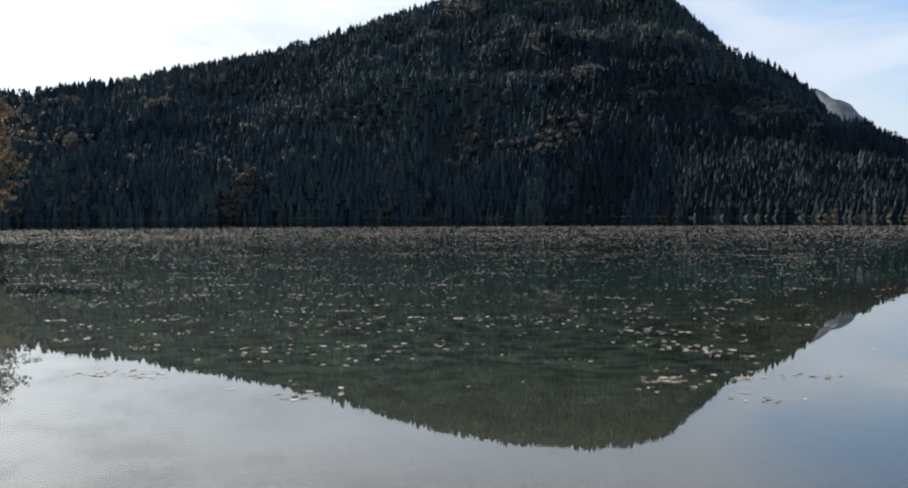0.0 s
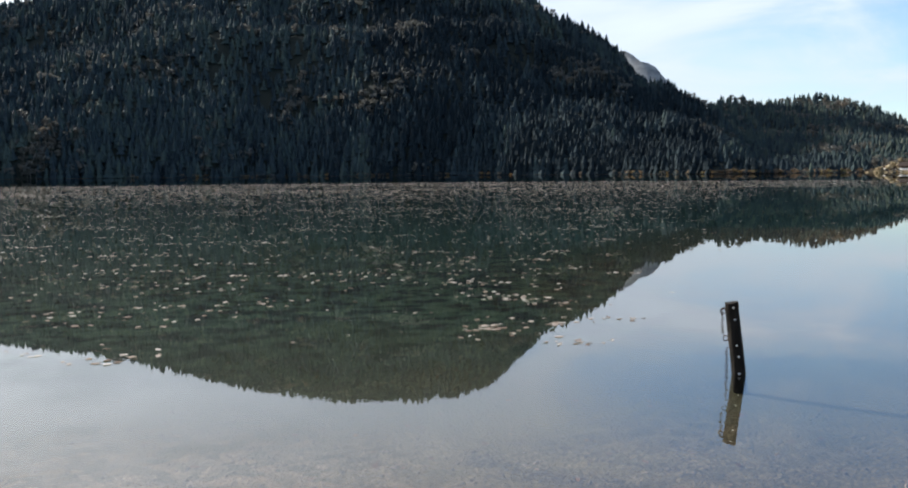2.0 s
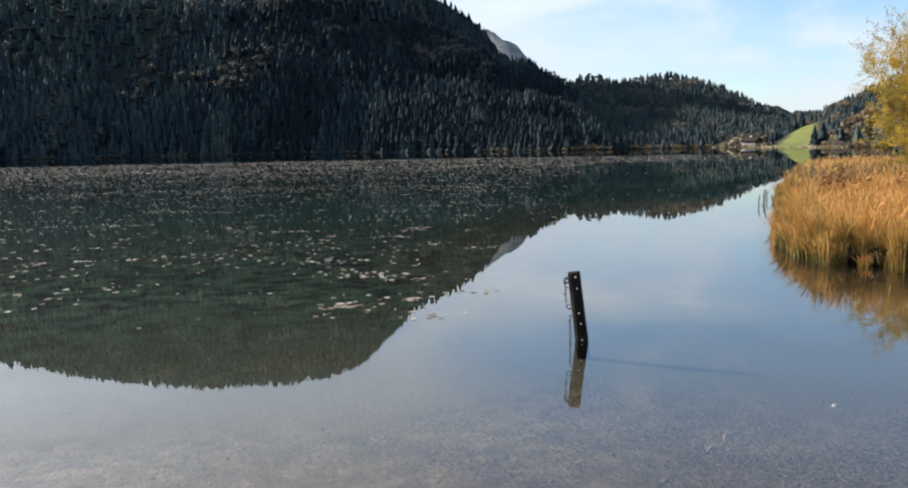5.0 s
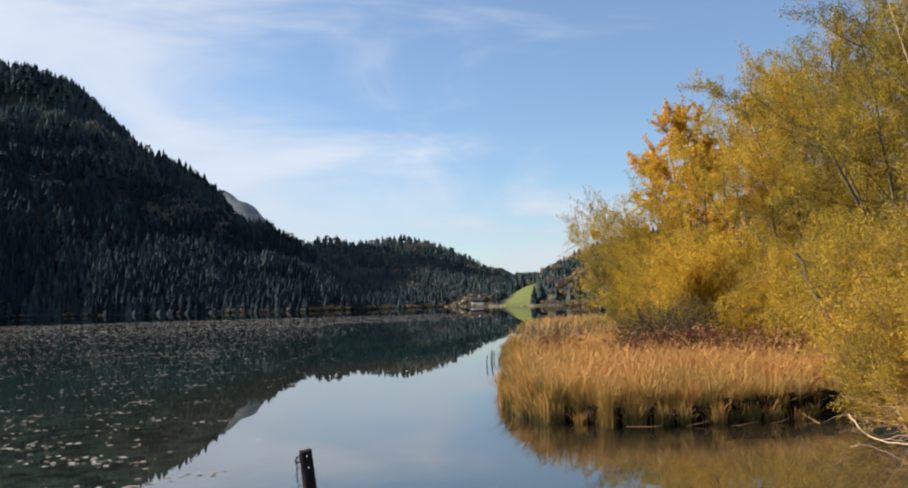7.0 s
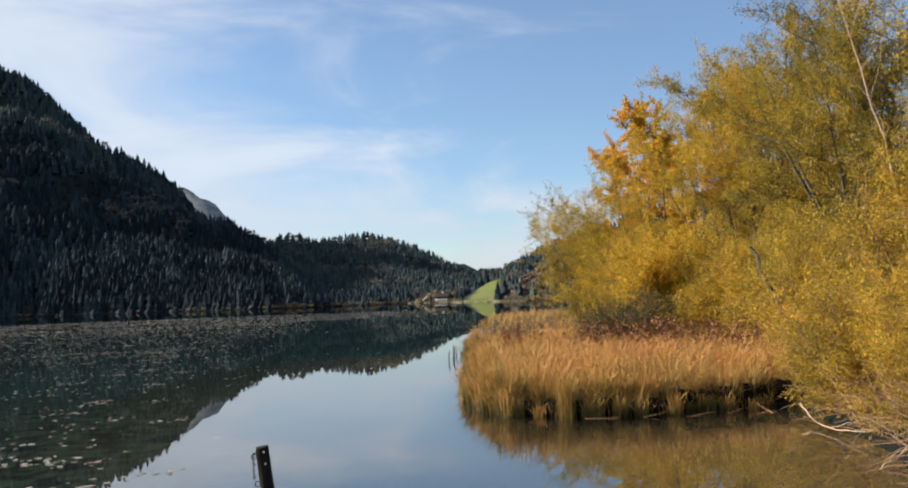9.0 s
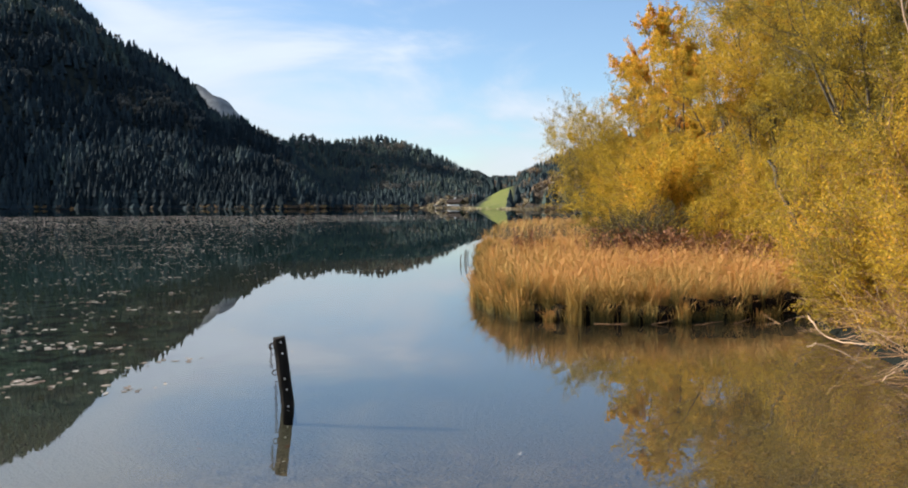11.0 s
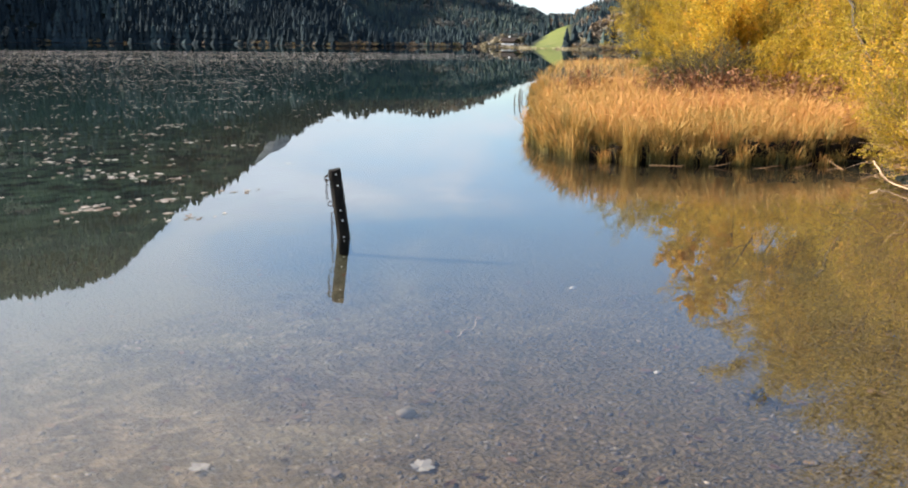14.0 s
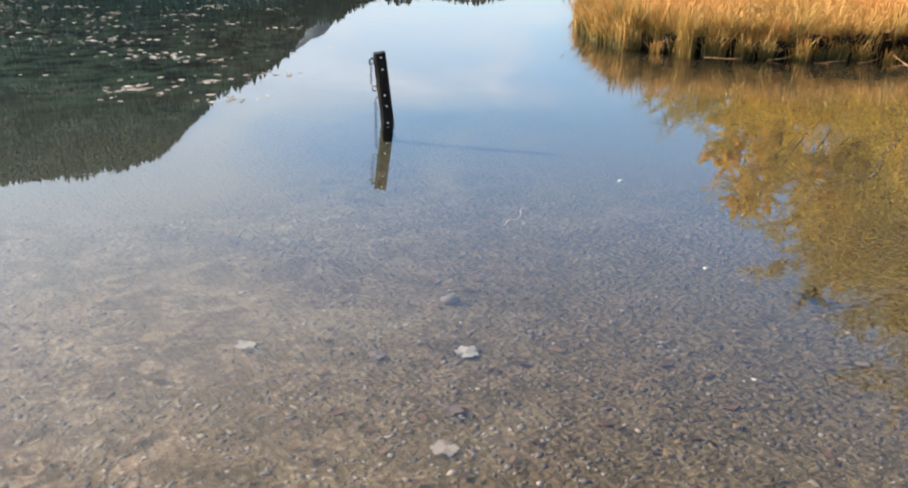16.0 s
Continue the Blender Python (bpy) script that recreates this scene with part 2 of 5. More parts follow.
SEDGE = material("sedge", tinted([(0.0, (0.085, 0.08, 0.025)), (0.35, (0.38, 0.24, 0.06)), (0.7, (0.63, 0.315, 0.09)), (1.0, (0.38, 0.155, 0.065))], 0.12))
DRY_TWIG = material("dry_twig", tinted([(0.0, (0.12, 0.062, 0.028)), (0.7, (0.37, 0.21, 0.10)), (1.0, (0.48, 0.34, 0.22))]))
FLOATING = material("floating_leaf", tinted([(0.0, (0.085, 0.05, 0.035)), (0.5, (0.26, 0.205, 0.165)), (1.0, (0.50, 0.46, 0.41))], 0.08, 0.8, 0.1))
STONE = material("stone", tinted([(0.0, (0.07, 0.054, 0.042)), (0.5, (0.29, 0.218, 0.165)), (1.0, (0.46, 0.38, 0.30))], 0.0, 0.9))
LITTER = material("litter", tinted([(0.0, (0.02, 0.014, 0.009)), (0.6, (0.08, 0.05, 0.027)), (1.0, (0.2, 0.12, 0.06))], 0.0, 0.95, 0.0))
SUNKEN = material("sunken_leaf", tinted([(0.0, (0.035, 0.022, 0.015)), (0.45, (0.13, 0.07, 0.045)), (0.8, (0.25, 0.18, 0.12)), (1.0, (0.36, 0.31, 0.24))], 0.0, 0.95, 0.0))
REED = material("reed", tinted([(0.0, (0.19, 0.15, 0.09)), (0.5, (0.35, 0.28, 0.165)), (1.0, (0.50, 0.42, 0.28))], 0.2))
DOCK = material("dock", tinted([(0.0, (0.08, 0.034, 0.018)), (0.6, (0.25, 0.105, 0.045)), (1.0, (0.38, 0.20, 0.075))], 0.1))
# near black in place of the shade below the sedge's overhang
RIM_SHADE = material("rim_shade", bark_build((0.004, 0.003, 0.002), (0.022, 0.015, 0.009)))
WET_WOOD = material("wet_wood", bark_build((0.006, 0.005, 0.004), (0.03, 0.024, 0.018)))
IRON = material("rusty_iron", bark_build((0.02, 0.014, 0.01), (0.06, 0.04, 0.03)))
PALE_METAL = material("pale_metal", lambda nt, N, L: principled(N, L, (0.62, 0.6, 0.55), 0.45))
PLASTER = material("plaster", lambda nt, N, L: principled(N, L, ramp(N, L, noise_of(N, L, 1.5), [(0.3, (0.68, 0.66, 0.6)), (0.7, (0.8, 0.78, 0.74))]), 0.9))
ROOFING = material("roofing", bark_build((0.02, 0.015, 0.012), (0.05, 0.036, 0.028)))
TIMBER = material("timber", bark_build((0.05, 0.03, 0.018), (0.14, 0.085, 0.05)))
GLASS = material("window_glass", lambda nt, N, L: principled(N, L, (0.02, 0.024, 0.028), 0.05))

# ---- mesh helpers ----
rng = np.random.default_rng(11)


def raw_mesh(name, verts, faces, mat, tint=None, smooth=False, extra=None):
    """A mesh from arrays: verts (n, 3), faces (m, k) of one size."""
    me = bpy.data.meshes.new(name)
    verts, faces = np.asarray(verts, np.float32), np.asarray(faces, np.int32)
    k = faces.shape[1]
    me.vertices.add(len(verts))
    me.vertices.foreach_set("co", verts.ravel())
    me.loops.add(faces.size)
    me.loops.foreach_set("vertex_index", faces.ravel())
    me.polygons.add(len(faces))
    me.polygons.foreach_set("loop_start", np.arange(0, faces.size, k, dtype=np.int32))
    me.polygons.foreach_set("use_smooth", np.full(len(faces), smooth))
    for key, values in (("tint", tint), *(extra or {}).items()):
        if values is not None:
            me.attributes.new(key, "FLOAT", "POINT").data.foreach_set("value", np.asarray(values, np.float32))
    me.update(calc_edges=True)
    me.materials.append(mat)
    return me


def part(name, data, mat, parent, label=""):
    """Links a bmesh or a mesh as one mesh object under a thing."""
    if isinstance(data, bmesh.types.BMesh):
        me = bpy.data.meshes.new(name)
        data.to_mesh(me)
        data.free()
        me.materials.append(mat)
        data = me
    ob = new(name, data)
    ob.parent = parent
    return tagged(ob, label)


def waves(x, y, size, seed, octaves=4):
    """Smooth noise in the plane, about -1 to 1, with features of about that size."""
    r = np.random.default_rng(seed)
    out, amp, k = np.zeros_like(x, float), 1.0, 2 * np.pi / size
    for _ in range(octaves):
        for _ in range(4):
            a, p = r.uniform(0, 2 * np.pi), r.uniform(0, 2 * np.pi)
            out += amp * 0.35 * np.sin(k * r.uniform(0.7, 1.4) * (x * np.cos(a) + y * np.sin(a)) + p)
        amp, k = amp * 0.5, k * 2.1
    return out


def seg_distance(x, y, line, closed=False):
    """Distance from points to a polyline (n, 2+), and the line's further columns at the nearest place."""
    line = np.asarray(line, float)
    best, value = np.full(x.shape, 1e9), np.zeros(x.shape)
    n = len(line)
    for i in range(n if closed else n - 1):
        a, b = line[i], line[(i + 1) % n]
        d = b[:2] - a[:2]
        t = np.clip(((x - a[0]) * d[0] + (y - a[1]) * d[1]) / (d @ d), 0, 1)
        dist = np.hypot(x - a[0] - t * d[0], y - a[1] - t * d[1])
        near = dist < best
        best = np.where(near, dist, best)
        if len(a) > 2:
            value = np.where(near, a[2] + t * (b[2] - a[2]), value)
    return best, value


def inside(x, y, poly):
    poly, odd = np.asarray(poly, float), np.zeros(x.shape, bool)
    for i in range(len(poly)):
        (x0, y0), (x1, y1) = poly[i - 1], poly[i]
        if y0 != y1:
            odd ^= ((y0 > y) != (y1 > y)) & (x < (x1 - x0) * (y - y0) / (y1 - y0) + x0)
    return odd


def bearing(left, far, up=None):
    """Place from degrees left of +y and metres; with up also the crest's height by its angle over the eye, less the trees on it."""
    x, y = -far * math.sin(radians(left)), far * math.cos(radians(left))
    return (x, y) if up is None else (x, y, 1.75 + far * math.tan(radians(up)) - (11 if far < 2000 else 0))


# ---- the land: lake shore, crests, heights ----
LAKE = [(-1.5, 0.9), (-6, 3), (-17, 9), (-31, 24), (-38, 38), (-31, 44), (-29.8, 47.5), (-32, 53), (-52, 62), (-75, 80), (-150, 160), (-300, 260),
        (-390, 340), (-360, 430), (-250, 480), (-100, 505), (0, 510), (95, 475), (150, 410), (172, 345), (205, 345),
        (270, 375), (262, 340), (228, 282), (212, 236), (200, 190), (150, 120), (95, 68), (62, 50), (46, 52),
        (35.2, 41), (20, 23), (12.4, 13.9), (10.05, 11.4), (9.4, 10.35), (9.3, 9.75), (9.6, 9.08), (10.3, 8.3), (11.15, 7.75), (12.2, 7.35), (12.5, 6.8),
        (11.3, 5.95), (10.4, 5.0), (9.3, 4.0), (7.9, 3.2), (6.4, 2.3), (5, 1.4), (3, 0.4), (0.5, 0.6)]
CRESTS = [
    # main massif
    (0.68, [bearing(60, 912, 5), bearing(45, 900, 6.4), bearing(29.5, 912, 7.65), bearing(24, 936, 8.7), bearing(17, 960, 10.25), bearing(10, 996, 12.2),
            bearing(3.8, 1032, 14.2), bearing(-1.2, 1056, 15.1), bearing(-7.4, 1056, 15.4), bearing(-11.2, 1032, 14.25), bearing(-12.7, 1008, 13.3),
            bearing(-14.2, 950, 12.2), bearing(-16, 896, 10.6), bearing(-17.3, 874, 10.15), bearing(-18.4, 858, 9.5), bearing(-20, 838, 8.4), bearing(-20.7, 829, 7.85), bearing(-22, 795, 6.25),
            bearing(-22.8, 773, 5.95), bearing(-24.2, 728, 5.6), bearing(-26, 683, 4.5)]),
    # spur in front of it
    (0.85, [bearing(17, 912, 9.9), bearing(9.7, 828, 11.6), bearing(6.2, 768, 10.9), bearing(3.4, 720, 9.6), bearing(0, 672, 6.0), bearing(-2, 636, 3.0)]),
    # wooded hill at the lake's end
    (1.5, [bearing(-26.0, 700, 4.2), bearing(-27.7, 820, 4.75), bearing(-29.7, 900, 4.3), bearing(-32.8, 960, 4.7), bearing(-34.8, 930, 4.2), bearing(-36.3, 900, 3.6),
           bearing(-38.3, 850, 2.6), bearing(-40, 800, 1.7), bearing(-41.5, 760, 0.9)]),
    (2.0, [bearing(-37.5, 1500, 2.2), bearing(-39.4, 1500, 2.5), bearing(-41, 1500, 1.6)]),
    # hill behind the meadow and the willows
    (0.6, [bearing(-41.2, 620, 1.4), bearing(-42, 600, 2.2), bearing(-43.6, 560, 3.1), bearing(-44.8, 540, 3.7), bearing(-46.7, 520, 4.25), bearing(-52, 480, 6),
           bearing(-60, 450, 8), bearing(-75, 420, 11), bearing(-95, 450, 12)]),
    # meadow slope
    (0.8, [(*bearing(-39.3, 470), 1.5), (*bearing(-40, 470), 5.0), (*bearing(-41, 472), 9.6), (*bearing(-42, 470), 12.6), (*bearing(-43, 465), 15.0), (*bearing(-44, 460), 16.5)]),
    # bare summit far behind
    (2.2, [bearing(-12, 2800, 8.8), bearing(-18, 2650, 8.4), bearing(-20.6, 2600, 8.05), bearing(-21.7, 2550, 7.6), bearing(-22.8, 2500, 6.9), bearing(-23.8, 2450, 6.0), bearing(-26, 2400, 3.6), bearing(-29, 2300, 1.2)]),
]
VALLEY_SIDE = [(-900, -300, 120), (-500, -800, 150), (300, -900, 160), (900, -400, 150)]
MEADOW = [bearing(-39.2, 330), bearing(-39.3, 420), bearing(-40.2, 470), bearing(-41.2, 480), bearing(-41.7, 470), bearing(-41.9, 380), bearing(-41.9, 300)]


# the sedge, its edge and the brushy shore beside it
SEDGE_BED = [(8.88, 10.4), (8.78, 9.65), (9.15, 8.83), (10.02, 8.0), (11.0, 7.47), (12.1, 7.1), (13.4, 6.7), (19, 10.5), (25, 17), (33, 24), (62, 45), (60, 50), (46, 52.2), (34.4, 41.2), (19.3, 23.2), (11.85, 14.15), (9.6, 11.55)]
BANK = [(34, 41), (19, 23.6), (11.4, 14), (9.02, 10.35), (9.02, 9.65), (10.7, 7.4), (11.8, 6.75), (9.9, 4.9), (8.6, 3.4), (6, 1.8), (3.5, 0.6)]


def shore_distance(x, y):
    """Metres from the shore: positive on land, negative on the lake."""
    d, _ = seg_distance(x, y, LAKE, closed=True)
    return np.where(inside(x, y, LAKE), -d, d)


def heights(x, y, level=True):
    """Height of the ground, and metres from the shore. The bed stands as high as it looks through the water; level=False gives its true depth."""
    s = shore_distance(x, y)
    d = -np.minimum(s, 0)
    out = np.hypot(x, y)
    bank, _ = seg_distance(x, y, BANK)
    shelf = np.interp(out, [1, 2, 3, 4.5, 6, 7, 8.5, 11, 16, 30, 80], [0.05, 0.13, 0.19, 0.27, 0.37, 0.46, 0.62, 0.85, 1.3, 2.6, 8.0])
    seen = np.interp(out, [1, 2, 3, 4.5, 6, 7, 8.5, 11, 16, 30, 80], [0.04, 0.09, 0.12, 0.135, 0.145, 0.15, 0.18, 0.25, 0.42, 1.0, 3.2])
    depth = (seen if level else shelf) * (1 - 0.9 * np.exp(-bank / (0.9 + 0.03 * out))) * np.clip(d / 1.2, 0, 1)
    depth = depth * (1 + 0.10 * waves(x, y, 5.0, 3, 2) * np.clip(1 - d / 14, 0, 1))
    land = np.maximum(s, 0)
    z = np.interp(land, [0, 0.5, 3, 40, 400], [0.0, 0.05, 0.18, 0.9, 3.0])
    left = np.degrees(np.arctan2(-x, y))
    rough = waves(x, y, 210, 7, 3)
    foot = np.clip((out - 170) / 130, 0, 1)
    foot = foot * foot * (3 - 2 * foot)
    for power, crest in CRESTS:
        # each crest runs across the view: its distance and height follow the bearing, and it falls away behind and past its ends
        c = np.array(crest)
        at = np.degrees(np.arctan2(-c[:, 0], c[:, 1]))
        order = np.argsort(at)
        at, c = at[order], c[order]
        line, top = np.interp(left, at, np.hypot(c[:, 0], c[:, 1])), np.interp(left, at, c[:, 2]) + {0.68: 3.5, 0.85: 3.5, 1.5: 6.2, 2.0: 9.0, 0.6: 1.5}.get(power, 0.0)
        front = np.maximum(line - out, 0)
        rise = np.maximum(land - 7, 0)
        ratio = (rise / (rise + front + 1e-6)) ** power
        back = np.clip(1 - np.maximum(out - line, 0) / (0.45 * line), 0, 1)
        past = np.clip(1 - np.maximum(np.maximum(at[0] - left, left - at[-1]), 0) / 5, 0, 1)
        past = past * past * (3 - 2 * past)
        z = np.maximum(z, top * ratio * back * past * foot * (1 + 0.11 * np.minimum(front / 140, 1) * (rough - 0.8)))
    far, top = seg_distance(x, y, VALLEY_SIDE)
    z = np.maximum(z, top * (land / (land + far + 1e-6)) ** 1.5)
    return np.where(s < 0, -depth, z), s


def bed_level(x, y):
    return float(heights(np.array([x]), np.array([y]))[0][0])


def make_ground():
    az = np.radians(np.concatenate([np.arange(-180, -80, 4), np.arange(-80, 48, 0.5), np.arange(48, 180, 4)]))
    rad = np.concatenate([[0.002, 0.3], np.geomspace(0.6, 24, 104), np.geomspace(25, 296, 72), np.arange(300, 560, 4), np.geomspace(565, 4600, 66)])
    A, Rr = np.meshgrid(az, rad)
    x, y = -Rr * np.sin(A), Rr * np.cos(A)
    z, s = heights(x, y)
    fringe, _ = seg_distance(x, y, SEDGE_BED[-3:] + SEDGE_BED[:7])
    rim_shade = 0.95 * np.exp(-(fringe / 0.9) ** 2)
    true_depth = heights(x, y, level=False)[0]
    md = inside(x, y, MEADOW)
    rock = np.clip((np.hypot(x, y) - 1700) / 300, 0, 1)
    bank, _ = seg_distance(x, y, BANK)
    silt = np.clip(1.15 - bank / (6.2 + 0.8 * waves(x, y, 2.5, 61) + 0.25 * np.maximum(np.hypot(x, y) - 13, 0)), 0, 0.92)
    n, m = len(rad), len(az)
    i, j = np.meshgrid(np.arange(n - 1), np.arange(m), indexing="ij")
    j2 = (j + 1) % m
    faces = np.stack([i * m + j, (i + 1) * m + j, (i + 1) * m + j2, i * m + j2], -1).reshape(-1, 4)
    verts = np.stack([x, y, z], -1).reshape(-1, 3)
    me = raw_mesh("ground", verts, faces, GROUND, None, True, {"meadow": md.ravel().astype(float), "rock": rock.ravel(), "silt": silt.ravel(), "depth": true_depth.ravel(), "rim_shade": rim_shade.ravel()})
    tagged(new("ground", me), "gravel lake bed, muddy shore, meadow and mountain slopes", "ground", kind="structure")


make_ground()


def make_water():
    az = np.radians(np.arange(0, 360, 3))
    rad = np.concatenate([[0.4], np.geomspace(1, 700, 40)])
    A, Rr = np.meshgrid(az, rad)
    n, m = A.shape
    i, j = np.meshgrid(np.arange(n - 1), np.arange(m), indexing="ij")
    j2 = (j + 1) % m
    faces = np.stack([i * m + j, (i + 1) * m + j, (i + 1) * m + j2, i * m + j2], -1).reshape(-1, 4)
    me = raw_mesh("water", np.stack([-Rr * np.sin(A), Rr * np.cos(A), 0 * A], -1).reshape(-1, 3), faces, WATER)
    tagged(new("water", me), "calm clear lake water mirroring mountain and sky", "water", kind="structure")


make_water()

# ---- far woods ----


def conifer_shape(seed, tiers=3, sides=6):
    """A spruce one metre high: ragged skirts of branches round a thin stem."""
    r = np.random.default_rng(seed)
    V, F = [], []
    for t in range(tiers):
        u = t / tiers
        base, top = 0.06 + 0.80 * u, min(1.0, 0.06 + 0.80 * u + 0.42)
        wide = 0.20 * (1 - u) ** 0.85 + 0.02
        k = len(V)
        V.append((0, 0, top))
        for q in range(sides):
            a = 2 * np.pi * (q + r.uniform(-0.3, 0.3)) / sides
            w = wide * r.uniform(0.6, 1.25)
            V.append((w * np.cos(a), w * np.sin(a), base - r.uniform(0, 0.06)))
        F += [(k, k + 1 + q, k + 1 + (q + 1) % sides) for q in range(sides)]
    k = len(V)
    V += [(0.015, 0, 0), (-0.01, 0.012, 0), (-0.01, -0.012, 0), (0, 0, 0.5)]
    F += [(k, k + 1, k + 3), (k + 1, k + 2, k + 3), (k + 2, k, k + 3)]
    return np.array(V), np.array(F)


def broadleaf_shape(seed, clumps=42):
    """A round-headed leafy tree one metre high: a stem and an open crown of leaf clumps."""
    r = np.random.default_rng(seed)
    V, F = [], []
    heads = [(r.normal(0, 0.13), r.normal(0, 0.13), r.uniform(0.42, 0.8), r.uniform(0.14, 0.24)) for _ in range(5)]
    for q in range(clumps):
        hx, hy, hz, hr = heads[q % 5]
        d = r.normal(size=3)
        d /= np.linalg.norm(d)
        c = np.array([hx, hy, hz]) + d * hr * r.uniform(0.5, 1.05)
        u = np.cross(d, r.normal(size=3))
        u /= np.linalg.norm(u)
        w = np.cross(d, u) + 0.5 * d * r.normal()
        s = r.uniform(0.05, 0.095)
        k = len(V)
        V += [c + s * u, c + s * w, c - s * u * r.uniform(0.5, 1), c - s * w]
        F += [(k, k + 1, k + 2), (k, k + 2, k + 3)]
    k = len(V)
    V += [(0.025, 0, 0), (-0.015, 0.02, 0), (-0.015, -0.02, 0), (0, 0, 0.6)]
    F += [(k, k + 1, k + 3), (k + 1, k + 2, k + 3), (k + 2, k, k + 3)]
    return np.array(V, float), np.array(F)


def scatter(name, shapes, places, sizes, wides, tints, mat, label, category):
    """Many far trees as one stretch of woodland."""
    VV, FF, TT, base = [], [], [], 0
    pick = rng.integers(0, len(shapes), len(places))
    for k, (V, F) in enumerate(shapes):
        q = np.nonzero(pick == k)[0]
        if not len(q):
            continue
        a = rng.uniform(0, 2 * np.pi, len(q))
        ca, sa = np.cos(a)[:, None], np.sin(a)[:, None]
        sz, wd = sizes[q][:, None], (sizes * wides)[q][:, None]
        X = (V[None, :, 0] * ca - V[None, :, 1] * sa) * wd + places[q, 0][:, None]
        Y = (V[None, :, 0] * sa + V[None, :, 1] * ca) * wd + places[q, 1][:, None]
        Z = V[None, :, 2] * sz + places[q, 2][:, None] - 0.02 * sz
        VV.append(np.stack([X, Y, Z], -1).reshape(-1, 3))
        FF.append((F[None] + (np.arange(len(q)) * len(V))[:, None, None] + base).reshape(-1, 3))
        TT.append(np.repeat(tints[q], len(V)))
        base += len(q) * len(V)
    me = raw_mesh(name, np.concatenate(VV), np.concatenate(FF), mat, np.concatenate(TT))
    return tagged(new(name, me), label, category, kind="stuff")


def make_woods():
    n = 52000
    left = np.radians(rng.uniform(-62, 36, n))
    r = np.sqrt(rng.uniform(260 ** 2, 1090 ** 2, n))
    # closer along the far shore
    m = 6000
    line = np.array(LAKE[10:20])
    t = rng.uniform(0, len(line) - 1.001, m)
    q = line[t.astype(int)] + (line[t.astype(int) + 1] - line[t.astype(int)]) * (t % 1)[:, None]
    left[:m], r[:m] = np.arctan2(-q[:, 0], q[:, 1]), np.hypot(q[:, 0], q[:, 1]) + rng.uniform(1, 45, m)
    x, y = -r * np.sin(left), r * np.cos(left)
    z, s = heights(x, y)
    md, _ = seg_distance(x, y, MEADOW, closed=True)
    md = np.where(inside(x, y, MEADOW), -md, md)
    # only slopes that face the lake are wooded densely enough to count
    facing = np.zeros(n, bool)
    for _, crest in CRESTS[:5]:
        c = np.array(crest)
        at = np.degrees(np.arctan2(-c[:, 0], c[:, 1]))
        o = np.argsort(at)
        deg = np.degrees(left)
        facing |= (deg > at.min() - 1) & (deg < at.max() + 1) & (r < np.interp(deg, at[o], np.hypot(c[o, 0], c[o, 1])) + 25)
    deg = np.degrees(left)
    clearing = (deg < -35.9) & (deg > -39.4) & (r < 500)
    keep = facing & ~clearing & (rng.uniform(0, 1, n) < np.where(r > 700, 0.9, 1.0)) & (s > 1) & (md > 4) & (z > 0.1) & ((r > 260) | (left < radians(-47)))
    x, y, z, s = x[keep], y[keep], z[keep], s[keep]
    right_hill = (np.degrees(np.arctan2(-x, y)) < -40.5)
    # more broadleaf trees mixed into the wood at the lake's end
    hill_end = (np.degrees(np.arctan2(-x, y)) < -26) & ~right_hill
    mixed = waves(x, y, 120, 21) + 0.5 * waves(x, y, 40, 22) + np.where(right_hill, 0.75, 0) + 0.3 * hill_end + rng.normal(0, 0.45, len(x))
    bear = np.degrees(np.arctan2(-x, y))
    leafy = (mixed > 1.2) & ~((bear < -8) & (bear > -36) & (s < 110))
    P = np.stack([x, y, z], -1)
    size = (6.6 + 0.0045 * np.hypot(x, y)) * rng.uniform(0.62, 1.22, len(x)) * (1 + 0.12 * waves(x, y, 90, 23))
    bear = np.degrees(np.arctan2(-x, y))
    size = size * np.where(bear < -26, np.where(right_hill, 0.85, 0.68), 1.0)
    # sun on the end hill and shade along the slopes' feet are tinted in
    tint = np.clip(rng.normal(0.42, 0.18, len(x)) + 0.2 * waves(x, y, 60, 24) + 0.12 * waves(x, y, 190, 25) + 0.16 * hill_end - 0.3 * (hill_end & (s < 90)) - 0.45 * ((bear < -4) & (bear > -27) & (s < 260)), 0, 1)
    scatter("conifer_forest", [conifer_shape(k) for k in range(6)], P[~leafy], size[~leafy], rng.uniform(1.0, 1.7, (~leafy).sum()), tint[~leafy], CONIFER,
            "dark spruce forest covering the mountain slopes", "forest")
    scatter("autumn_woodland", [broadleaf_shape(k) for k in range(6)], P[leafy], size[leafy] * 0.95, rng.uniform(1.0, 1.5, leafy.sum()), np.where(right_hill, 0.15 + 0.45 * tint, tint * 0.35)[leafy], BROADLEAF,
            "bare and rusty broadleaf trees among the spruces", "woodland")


make_woods()

# ---- near trees and shrubs ----


def unit(v):
    return v / (np.linalg.norm(v, axis=-1, keepdims=True) + 1e-9)


